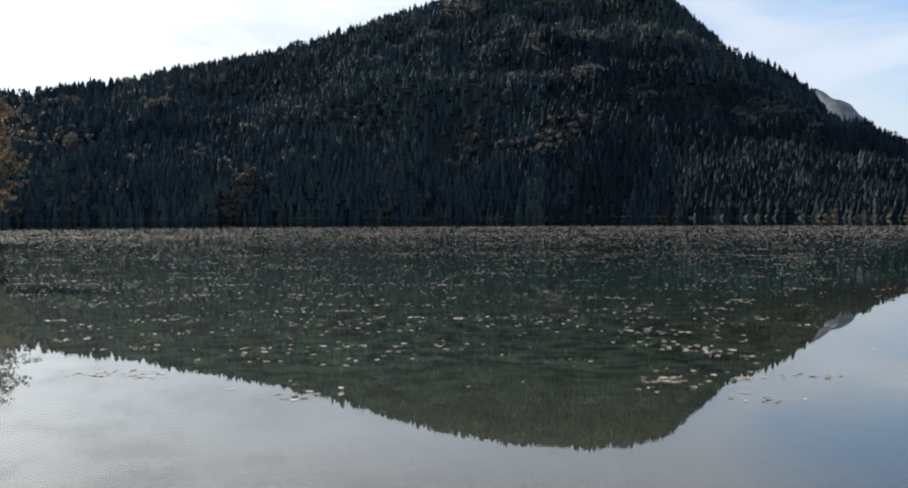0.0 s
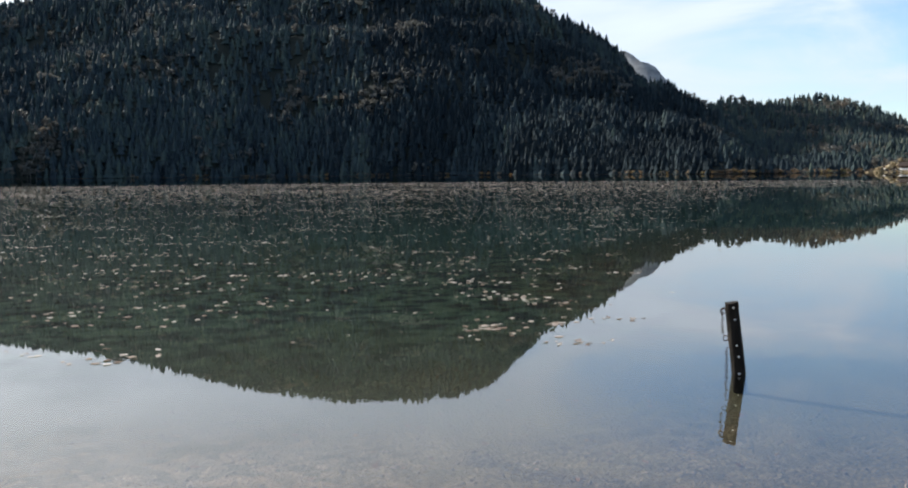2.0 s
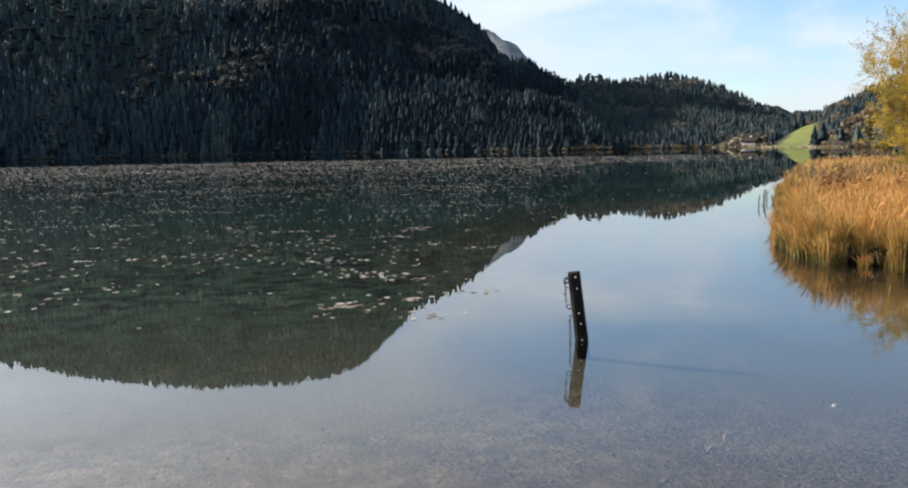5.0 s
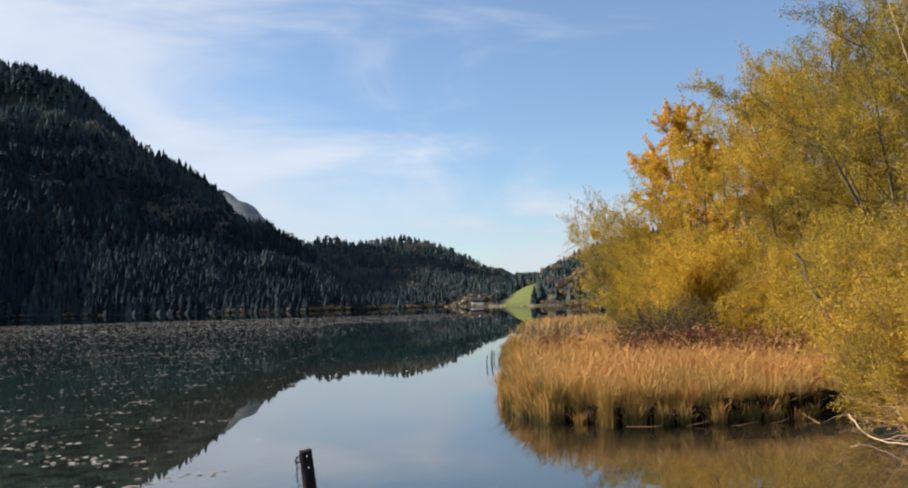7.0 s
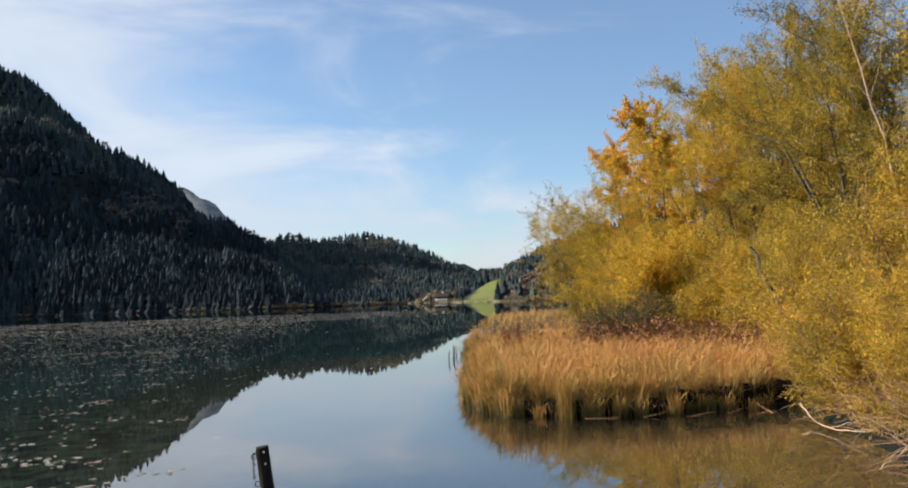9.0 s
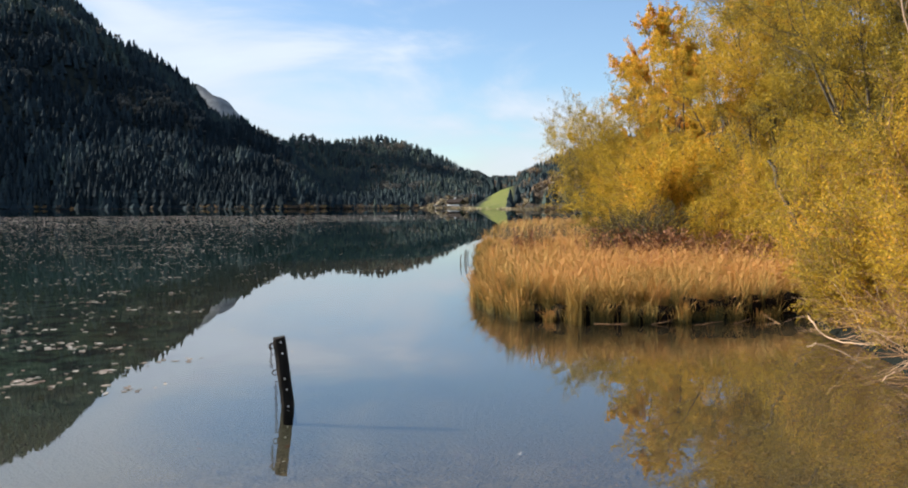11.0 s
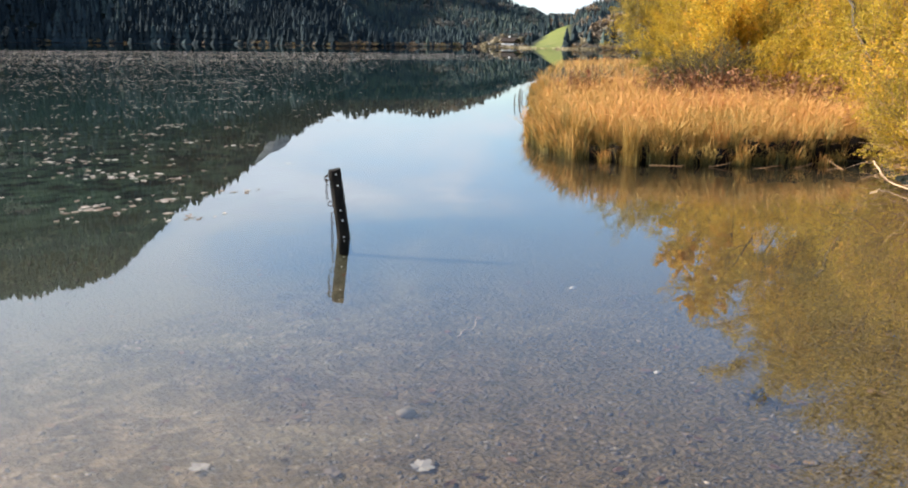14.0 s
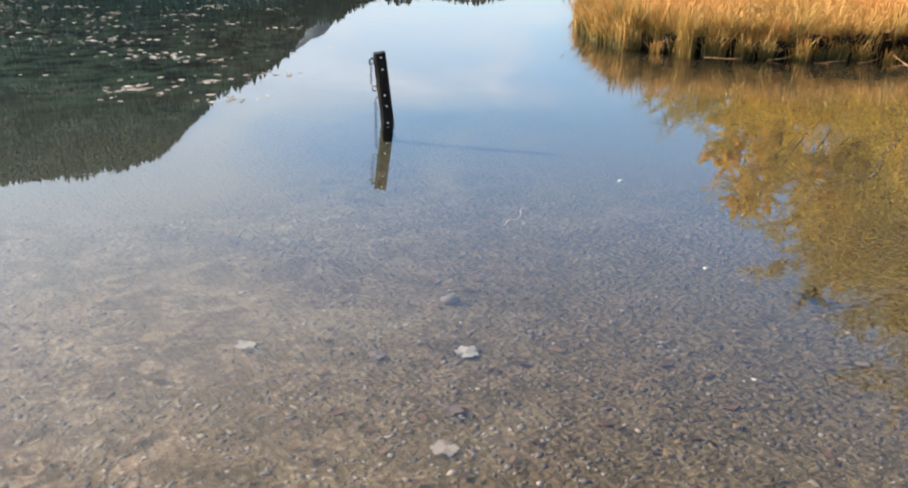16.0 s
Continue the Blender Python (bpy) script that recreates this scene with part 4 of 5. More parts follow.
def make_floating_leaves():
    spans = ((450, 9, 22, -20, 26), (4300, 22, 50, -25, 42), (14000, 50, 90, -28, 45), (24000, 88, 147, -36, 45), (160, 10, 60, -40, -22))
    xs = []
    for count, near, far, lo, hi in spans:
        c = max(1, count // 3)
        a, r = np.radians(rng.uniform(lo, hi, c)), np.sqrt(rng.uniform(near ** 2, far ** 2, c))
        # few large drifts and many single leaves, drawn out across the wind
        many = (c * rng.uniform(0, 1, count) ** 1.25).astype(int)
        spread = (0.14 + 0.007 * r[many]) * rng.uniform(0.3, 2.2, c)[many]
        x = -r[many] * np.sin(a[many]) + rng.normal(0, 1, count) * spread * 2.6
        y = r[many] * np.cos(a[many]) + rng.normal(0, 1, count) * spread * 1.1
        xs.append(np.stack([x, y], -1))
    # small rafts of leaves caught together
    c, each = 280, 15
    a, r = np.radians(rng.uniform(-22, 30, c)), np.sqrt(rng.uniform(8.5 ** 2, 42 ** 2, c))
    many = np.repeat(np.arange(c), each)[rng.uniform(0, 1, c * each) < 0.75]
    wide = (0.12 + 0.009 * r[many]) * rng.uniform(0.4, 1.9, c)[many]
    xs.append(np.stack([-r[many] * np.sin(a[many]) + rng.normal(0, 1, len(many)) * wide, r[many] * np.cos(a[many]) + rng.normal(0, 0.5, len(many)) * wide], -1))
    p = np.concatenate(xs)
    p = p[shore_distance(p[:, 0], p[:, 1]) < -3]
    n = len(p)
    far = np.hypot(p[:, 0], p[:, 1])
    a = rng.uniform(0, 2 * np.pi, n)
    size = rng.uniform(0.022, 0.062, n) * np.clip(far / 27, 1, 3.0)
    d = np.stack([np.cos(a), np.sin(a), 0 * a], -1) * size[:, None]
    e = np.stack([-np.sin(a), np.cos(a), 0 * a], -1) * (size * rng.uniform(0.5, 0.9, n))[:, None]
    lift = rng.uniform(0.002, 0.012, n) * np.clip(far / 60, 0.5, 1.8)
    c = np.stack([p[:, 0], p[:, 1], np.full(n, 0.004)], -1)
    up = np.array([0, 0, 1.0])
    V = np.stack([c - d, c + e + up * (lift * rng.uniform(0, 1, n))[:, None], c + d + up * lift[:, None], c - e + up * (lift * rng.uniform(0, 1, n))[:, None]], 1).reshape(-1, 3)
    tint = np.clip(rng.normal(0.57, 0.25, n), 0, 1)
    me = raw_mesh("floating_leaves", V, np.arange(4 * n).reshape(-1, 4), FLOATING, np.repeat(tint, 4))
    tagged(new("floating_leaves", me), "drifts of curled brown autumn leaves floating on the lake", "leaves", kind="stuff")


make_floating_leaves()


def pebble_shape(seed):
    bm = bmesh.new()
    bmesh.ops.create_icosphere(bm, subdivisions=1, radius=1.0)
    r = np.random.default_rng(seed)
    V = np.array([v.co for v in bm.verts]) * r.uniform(0.75, 1.2, (len(bm.verts), 1)) * np.array([1.0, r.uniform(0.6, 0.95), r.uniform(0.26, 0.46)])
    F = np.array([[v.index for v in f.verts] for f in bm.faces])
    bm.free()
    return V, F


def stones(name, n, size_mid, size_spread, size_most, shapes, seed, label):
    r_ = np.random.default_rng(seed)
    a, r = np.radians(r_.uniform(-92, 40, n)), 1.7 + 7.3 * r_.uniform(0, 1, n) ** 1.25
    p = np.stack([-r * np.sin(a), r * np.cos(a)], -1)
    z, s = heights(p[:, 0], p[:, 1])
    ok = s < -0.3
    p, z, n = p[ok], z[ok], int(ok.sum())
    size = np.exp(r_.normal(math.log(size_mid), size_spread, n)).clip(0.004, size_most)
    yaw, pick = r_.uniform(0, 2 * np.pi, n), r_.integers(0, len(shapes), n)
    VV, FF, TT, base = [], [], [], 0
    bank, _ = seg_distance(p[:, 0], p[:, 1], BANK)
    # browner by the bank; farther stones darkened as if water absorbed their light
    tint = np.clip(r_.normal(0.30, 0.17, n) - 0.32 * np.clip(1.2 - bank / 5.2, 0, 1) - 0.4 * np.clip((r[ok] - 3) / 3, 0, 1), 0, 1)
    for k, (V, F) in enumerate(shapes):
        q = np.nonzero(pick == k)[0]
        c, s_, w = np.cos(yaw[q])[:, None], np.sin(yaw[q])[:, None], size[q][:, None]
        VV.append(np.stack([(V[None, :, 0] * c - V[None, :, 1] * s_) * w + p[q, 0][:, None], (V[None, :, 0] * s_ + V[None, :, 1] * c) * w + p[q, 1][:, None],
                            V[None, :, 2] * w + z[q][:, None]], -1).reshape(-1, 3))
        FF.append((F[None] + (np.arange(len(q)) * len(V))[:, None, None] + base).reshape(-1, 3))
        TT.append(np.repeat(tint[q], len(V)))
        base += len(q) * len(V)
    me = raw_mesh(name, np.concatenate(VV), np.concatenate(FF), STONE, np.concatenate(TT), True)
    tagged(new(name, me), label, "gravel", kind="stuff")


def chip_shape(seed):
    """A small eight-sided stone chip."""
    r = np.random.default_rng(seed)
    V = np.array([(1, 0, 0), (0, 1, 0), (-1, 0, 0), (0, -1, 0), (0.1, 0.1, 0.8), (0, 0, -0.8)]) * r.uniform(0.6, 1.2, (6, 1)) * np.array([1, r.uniform(0.6, 1), 0.5])
    return V, np.array([(0, 1, 4), (1, 2, 4), (2, 3, 4), (3, 0, 4), (1, 0, 5), (2, 1, 5), (3, 2, 5), (0, 3, 5)])


def make_gravel():
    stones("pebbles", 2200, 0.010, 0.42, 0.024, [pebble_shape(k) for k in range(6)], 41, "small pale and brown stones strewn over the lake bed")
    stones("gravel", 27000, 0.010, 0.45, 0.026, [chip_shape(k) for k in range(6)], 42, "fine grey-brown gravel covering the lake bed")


make_gravel()

# ---- mooring post ----


def make_post():
    foot, top = np.array([3.405, 6.60, 0.0]), np.array([3.36, 6.665, 0.61])
    axis = unit(top - foot)
    low = foot - axis * 0.95
    root = new("mooring_post")
    root.location = low
    tagged(root, "blackened leaning timber post with rusty chains standing in shallow water", "post")
    r = np.random.default_rng(40)
    bm = bmesh.new()
    rings = []
    u = unit(np.cross(axis, np.array([0.85, -0.5, 0.1])))
    w = np.cross(axis, u)
    total = np.linalg.norm(top - low)
    for i in range(12):
        h = total * i / 11
        wide = 0.066 - 0.012 * i / 11
        ring = []
        for q in range(14):
            a = 2 * np.pi * q / 14
            sq = 1.0 / max(abs(np.cos(a)), abs(np.sin(a))) ** 0.45
            k = wide * sq * r.uniform(0.95, 1.04)
            ring.append(bm.verts.new(axis * (h + (r.uniform(-0.012, 0.008) if i == 11 else 0)) + u * k * np.cos(a) + w * k * np.sin(a)))
        rings.append(ring)
    for A, B in zip(rings, rings[1:]):
        for q in range(14):
            bm.faces.new((A[q], A[(q + 1) % 14], B[(q + 1) % 14], B[q]))
    bm.faces.new(rings[-1])
    part("pole", bm, WET_WOOD, root)
    to_eye = unit(np.array([-3.3, -6.5, 0.9]))
    to_eye = unit(to_eye - axis * (to_eye @ axis))
    left = np.cross(axis, to_eye) * -1
    length = np.linalg.norm(top - foot)
    for down, shift in ((0.04, 0.01), (0.14, 0.012), (0.36, 0.005), (0.455, 0.012), (0.60, 0.004)):
        bm = bmesh.new()
        bmesh.ops.create_uvsphere(bm, u_segments=10, v_segments=6, radius=0.0085)
        for v in bm.verts:
            v.co.z *= 0.6
        place = axis * (0.95 + length - down) + to_eye * 0.062 + left * -shift
        turn = Vector(to_eye).to_track_quat("Z", "Y").to_matrix()
        for v in bm.verts:
            v.co = turn @ v.co + Vector(place)
        part("nail_head", bm, PALE_METAL, root, "pale weathered nail head")

    def chain(start_down, links, wide=0.016):
        grip = axis * (0.95 + length - start_down + 0.02)
        V, F = tube(np.array([grip + left * 0.055, grip + left * 0.078 + to_eye * 0.01, grip + left * 0.08 + to_eye * 0.022]), 0.005, 0.004, 6)
        held = part("chain", raw_mesh("chain", V, F, IRON, None, True), None, root, "rusty hanging chain")
        for k in range(links):
            centre = axis * (0.95 + length - start_down) + left * (0.078 + 0.004 * math.sin(k * 1.7)) + to_eye * 0.02 + np.array([0, 0, -0.026 * k])
            a = np.arange(0, 13) * 2 * np.pi / 12
            flat = left if k % 2 else to_eye
            pts = centre + np.outer(np.cos(a), flat) * wide * 0.6 + np.outer(np.sin(a), np.array([0, 0, 1.0])) * wide
            V, F = tube(pts, 0.0035, 0.0035, 5)
            part("link", raw_mesh("link", V, F, IRON, None, True), None, held)

    chain(0.06, 8)
    chain(0.40, 10)
    for down in (0.07, 0.30):
        a = np.arange(0, 17) * 2 * np.pi / 16
        centre = axis * (0.95 + length - down) + left * 0.075
        V, F = tube(centre + np.outer(np.cos(a), left) * 0.022 + np.outer(np.sin(a), axis) * 0.022, 0.005, 0.005, 6)
        part("ring", raw_mesh("ring", V, F, IRON, None, True), None, root, "rusty iron mooring ring")


make_post()


# ---- far shore: hamlet, spruces, reeds ----


def slab(bm, x0, x1, y0, y1, z0, z1):
    v = [bm.verts.new(c) for c in ((x0, y0, z0), (x1, y0, z0), (x1, y1, z0), (x0, y1, z0), (x0, y0, z1), (x1, y0, z1), (x1, y1, z1), (x0, y1, z1))]
    for f in ((3, 2, 1, 0), (4, 5, 6, 7), (0, 1, 5, 4), (1, 2, 6, 5), (2, 3, 7, 6), (3, 0, 4, 7)):
        bm.faces.new([v[i] for i in f])


def make_house(place, turn, wide, deep, tall, label, wall_mat=None):
    x, y = place
    z = float(heights(np.array([x]), np.array([y]))[0][0])
    root = new("farmhouse")
    root.matrix_world = pose(x, y, z - 0.2, 0, 0, turn)
    tagged(root, label, "house", "hamlet houses")
    bm = bmesh.new()
    slab(bm, -wide / 2, wide / 2, -deep / 2, deep / 2, 0, tall * 0.5)
    part("ground_floor", bm, wall_mat or PLASTER, root, "white plastered ground floor")
    bm = bmesh.new()
    ridge = tall * 0.5 + tall * 0.32 + wide * 0.22
    a = [bm.verts.new(c) for c in ((-wide / 2, -deep / 2, tall * 0.5), (wide / 2, -deep / 2, tall * 0.5), (wide / 2, -deep / 2, tall * 0.82), (0, -deep / 2, ridge), (-wide / 2, -deep / 2, tall * 0.82))]
    b = [bm.verts.new((v.co.x, deep / 2, v.co.z)) for v in a]
    bm.faces.new(a), bm.faces.new(b[::-1])
    for i in range(5):
        bm.faces.new((a[i], b[i], b[(i + 1) % 5], a[(i + 1) % 5]))
    part("upper_floor", bm, TIMBER, root, "dark timber upper floor")
    for side in (-1, 1):
        bm = bmesh.new()
        over, e = 0.9, deep / 2 + 0.8
        lo, hi = tall * 0.82 - 0.4, ridge + 0.05
        q = [(0, -e, hi), (side * (wide / 2 + over), -e, lo), (side * (wide / 2 + over), e, lo), (0, e, hi)]
        low = [bm.verts.new(c) for c in q]
        up = [bm.verts.new((c[0], c[1], c[2] + 0.25)) for c in q]
        bm.faces.new(low), bm.faces.new(up[::-1])
        for i in range(4):
            bm.faces.new((low[i], low[(i + 1) % 4], up[(i + 1) % 4], up[i]))
        part("roof_slope", bm, ROOFING, root, "dark brown pitched roof")
    for row, zz in ((0, tall * 0.16), (1, tall * 0.56)):
        for k in range(3):
            cx = (k - 1) * wide * 0.3
            bm = bmesh.new()
            slab(bm, cx - 0.6, cx + 0.6, -deep / 2 - 0.06, -deep / 2 + 0.02, zz - 0.1, zz + 1.3)
            w = part("window", bm, TIMBER, root, "small dark window")
            bm = bmesh.new()
            slab(bm, cx - 0.48, cx + 0.48, -deep / 2 - 0.08, -deep / 2 - 0.055, zz, zz + 1.2)
            part("pane", bm, GLASS, w)
    bm = bmesh.new()
    slab(bm, wide * 0.12, wide * 0.12 + 0.8, 0.5, 1.3, ridge - 0.6, ridge + 1.0)
    part("chimney", bm, PLASTER, root)
    return root


make_house(bearing(-38.0, 447), 25, 6.4, 7.0, 3.7, "alpine farmhouse with white ground floor and dark pitched roof")
make_house(bearing(-36.9, 462), -30, 5, 6, 3.6, "small farm building with a dark roof beside pale bushes")
make_house(bearing(-39.2, 520), 10, 7, 8, 5, "white-walled house on the slope above the lake")


def make_spruce(place, tall, seed):
    x, y = place
    z = float(heights(np.array([x]), np.array([y]))[0][0])
    root = new("spruce_tree")
    root.location = (x, y, z - 0.1)
    tagged(root, "single dark green spruce at the foot of the meadow", "tree", "meadow spruces")
    V, F = conifer_shape(seed, 12, 13)
    k = len(V) - 4
    u = np.clip(V[:k, 2], 0, 1)
    r = np.random.default_rng(seed)
    full = tall * (0.85 + 1.1 * u * (1 - u)) * r.uniform(0.85, 1.15, k)
    tint = np.clip(r.normal(0.3, 0.12, k), 0, 1)
    part("crown", raw_mesh("crown", V[:k] * np.stack([full, full, np.full(k, tall)], -1), F[(F < k).all(1)], CONIFER, tint), None, root)
    TV, TF = tube(np.array([(0, 0, 0), (0, 0, tall * 0.5), (0, 0, tall * 0.9)]), tall * 0.02, tall * 0.004, 7)
    part("trunk", raw_mesh("trunk", TV, TF, BARK, None, True), None, root)


for k, (left, far, tall) in enumerate(((-41.7, 332, 8.2), (-42.2, 334, 9.2), (-43.0, 330, 8.6), (-43.25, 336, 7.5), (-44.6, 325, 8), (-40.2, 486, 9), (-40.5, 488, 11), (-40.9, 486, 10), (-39.2, 455, 7.5))):
    make_spruce(bearing(left, far), tall, 100 + k)


def make_autumn_tree(place, tall, seed, tone, leaf=None, label="round russet broadleaf tree beside the spruces by the meadow"):
    x, y = place
    root = new("autumn_tree")
    root.location = (x, y, float(heights(np.array([x]), np.array([y]))[0][0]) - 0.1)
    tagged(root, label, "tree", "meadow autumn trees")
    V, F = broadleaf_shape(seed, 260)
    k = len(V) - 4
    part("crown", raw_mesh("crown", V[:k] * np.array([tall * 1.2, tall * 1.2, tall]), F[(F < k).all(1)], leaf or BROADLEAF, np.clip(np.random.default_rng(seed).normal(tone, 0.08, k), 0, 1)), None, root)
    TV, TF = tube(np.array([(0, 0, 0), (0.1, 0, tall * 0.35), (0, 0.1, tall * 0.7)]), tall * 0.025, tall * 0.006, 7)
    part("trunk", raw_mesh("trunk", TV, TF, BARK, None, True), None, root)


for k, (left, far, tall, tone) in enumerate(((-42.7, 337, 6.5, 0.22), (-43.45, 328, 6.5, 0.35), (-43.65, 331, 8.5, 0.5), (-44.1, 334, 8.5, 0.6), (-44.9, 332, 9.0, 0.5))):
    make_autumn_tree(bearing(left, far), tall, 120 + k, tone)
for k, (left, far, tall, tone) in enumerate(((-37.3, 452, 6.0, 0.6), (-36.4, 448, 5.5, 0.4), (-35.7, 446, 4.5, 0.2), (-36.9, 444, 4.2, 0.8), (-38.7, 458, 5.0, 0.3), (-37.7, 462, 7.0, 0.1), (-42.75, 326, 4.2, 0.6))):
    make_autumn_tree(bearing(left, far), tall, 140 + k, tone, REED, "pale tan broadleaf tree on the far lake shore")


def make_shore_bushes():
    """Pale bushes and reeds along the far shore."""
    n = 700
    line = np.array(LAKE[15:26])
    t = rng.uniform(0, len(line) - 1.001, n)
    i = t.astype(int)
    p = line[i] + (line[i + 1] - line[i]) * (t - i)[:, None]
    out = unit(p) * rng.uniform(0.5, 9, (n, 1))
    p = p + out
    h, s = heights(p[:, 0], p[:, 1])
    deg = np.degrees(np.arctan2(-p[:, 0], p[:, 1]))
    ok = (s > 0.3) & ~((deg < -39.0) & (deg > -42.3))
    p, h = p[ok], h[ok]
    size = rng.uniform(1.2, 3.6, len(p)) * np.where((deg[ok] < -36.6) & (deg[ok] > -38.7), 0.62, 1.0)
    scatter("shore_bushes", [broadleaf_shape(200 + k) for k in range(4)], np.stack([p[:, 0], p[:, 1], h - size * 0.25], -1), size, rng.uniform(1.2, 2.0, len(p)),
            np.clip(rng.normal(0.45, 0.25, len(p)), 0, 1), BROADLEAF, "low brown bushes lining the far shore", "bushes")
    # tan reeds at the water's edge
    m = 2600
    q = rng.uniform(2.5, len(line) - 1.001, m)
    i = q.astype(int)
    p = line[i] + (line[i + 1] - line[i]) * (q - i)[:, None]
    p = p + unit(p) * rng.uniform(-1.5, 3.0, (m, 1))
    deg = np.degrees(np.arctan2(-p[:, 0], p[:, 1]))
    p = p[(deg < -35.6) & (deg > -43.6) & (waves(p[:, 0], p[:, 1], 30, 71, 3) > rng.normal(0.1, 0.5, m))]
    m = len(p)
    fan = np.array([(a + w, b, 0) if c == 0 else ((a - w, b, 0) if c == 1 else (a * 1.9, b * 1.9, 1.0)) for a, b, w in ((0, 0, 0.09), (0.25, 0.1, 0.08), (-0.22, 0.12, 0.08), (0.08, -0.2, 0.09), (-0.1, -0.15, 0.08)) for c in range(3)])
    scatter("far_reeds", [(fan, np.arange(15).reshape(-1, 3))], np.stack([p[:, 0], p[:, 1], np.full(m, -0.05)], -1), rng.uniform(0.5, 1.1, m), rng.uniform(0.8, 1.4, m),
            np.clip(rng.normal(0.5, 0.25, m), 0, 1), REED, "strip of tan reeds along the far shore", "reeds")


make_shore_bushes()

# ---- things on the lake bed and in the shallows ----


def make_maple_leaf(x, y, size, turn, tone, label):
    bm = bmesh.new()
    n = 72
    mid = bm.verts.new((0, 0, 0.008))
    rim = []
    for k in range(n):
        a = 2 * math.pi * k / n
        deg = (math.degrees(a) + 180) % 360 - 180
        lobe = 0.42 + sum(l * math.exp(-((deg - c) / w) ** 2) for c, l, w in ((0, 0.42, 22), (50, 0.36, 20), (-50, 0.36, 20), (104, 0.2, 22), (-104, 0.2, 22)))
        lobe += 0.05 * math.sin(17 * a) + 0.03 * math.sin(5 * a + 2)
        rim.append(bm.verts.new((lobe * size * math.cos(a), lobe * size * math.sin(a), 0.004 * math.sin(3 * a + 1) + 0.008)))
    for k in range(n):
        bm.faces.new((mid, rim[k], rim[(k + 1) % n]))
    me = bpy.data.meshes.new("maple_leaf")
    bm.to_mesh(me)
    bm.free()
    me.attributes.new("tint", "FLOAT", "POINT").data.foreach_set("value", np.full(n + 1, tone, np.float32))
    me.materials.append(FLOATING)
    ob = new("maple_leaf", me)
    ob.matrix_world = pose(x, y, bed_level(x, y) + 0.006, 2, -1, turn)
    tagged(ob, label, "leaf", "sunken maple leaves")
    V, F = tube(np.array([(-0.2 * size, 0, 0.008), (-0.9 * size, 0.05 * size, 0.01), (-1.5 * size, -0.1 * size, 0.004)]), 0.0025, 0.0015, 5)
    part("stalk", raw_mesh("stalk", V, F, FLOATING, np.full(len(V), 0.3)), None, ob)


for x, y, size, turn, tone, label in ((1.85, 2.82, 0.085, 20, 0.6, "pale cream maple leaf lying flat on the gravel bed"), (1.40, 2.22, 0.08, 200, 0.42, "pale tan maple leaf lying on the gravel bed"),
                                      (1.05, 3.35, 0.07, 110, 0.55, "bleached maple leaf resting on small stones"), (1.55, 2.45, 0.07, 300, 0.12, "dark brown maple leaf on the gravel bed"),
                                      (1.50, 2.98, 0.06, 60, 0.2, "reddish-brown sunken leaf on the gravel bed")):
    make_maple_leaf(x, y, size, turn, tone, label)


def make_bed_litter():
    """Dark scraps of leaf and bark on the bed."""
    n = 4200
    a, r = np.radians(np.where(rng.uniform(0, 1, n) < 0.45, rng.uniform(-82, -40, n), rng.uniform(-82, 20, n))), rng.uniform(1.6, 9.0, n)
    p = np.stack([-r * np.sin(a), r * np.cos(a)], -1)
    keep = waves(p[:, 0], p[:, 1], 1.5, 51) + np.where(a < radians(-45), 0.7, 0) > rng.normal(0.55, 0.4, n)
    p = p[keep]
    z, s = heights(p[:, 0], p[:, 1])
    p, z = p[s < -0.2], z[s < -0.2]
    n = len(p)
    t = rng.uniform(0, 2 * np.pi, n)
    L, W = rng.uniform(0.007, 0.024, n), rng.uniform(0.005, 0.016, n)
    d = np.stack([np.cos(t), np.sin(t), rng.normal(0, 0.15, n)], -1) * L[:, None]
    e = np.stack([-np.sin(t), np.cos(t), rng.normal(0, 0.2, n)], -1) * W[:, None]
    c = np.stack([p[:, 0], p[:, 1], z + 0.014], -1)
    V = np.stack([c - d, c - 0.2 * d + e, c + d + [0, 0, 0.006], c + 0.1 * d - e], 1).reshape(-1, 3)
    me = raw_mesh("bed_litter", V, np.arange(4 * n).reshape(-1, 4), LITTER, np.repeat(np.clip(rng.normal(0.5, 0.25, n), 0, 1), 4))
    tagged(new("bed_litter", me), "dark scraps of leaf and bark lying on the lake bed", "litter", kind="stuff")


make_bed_litter()


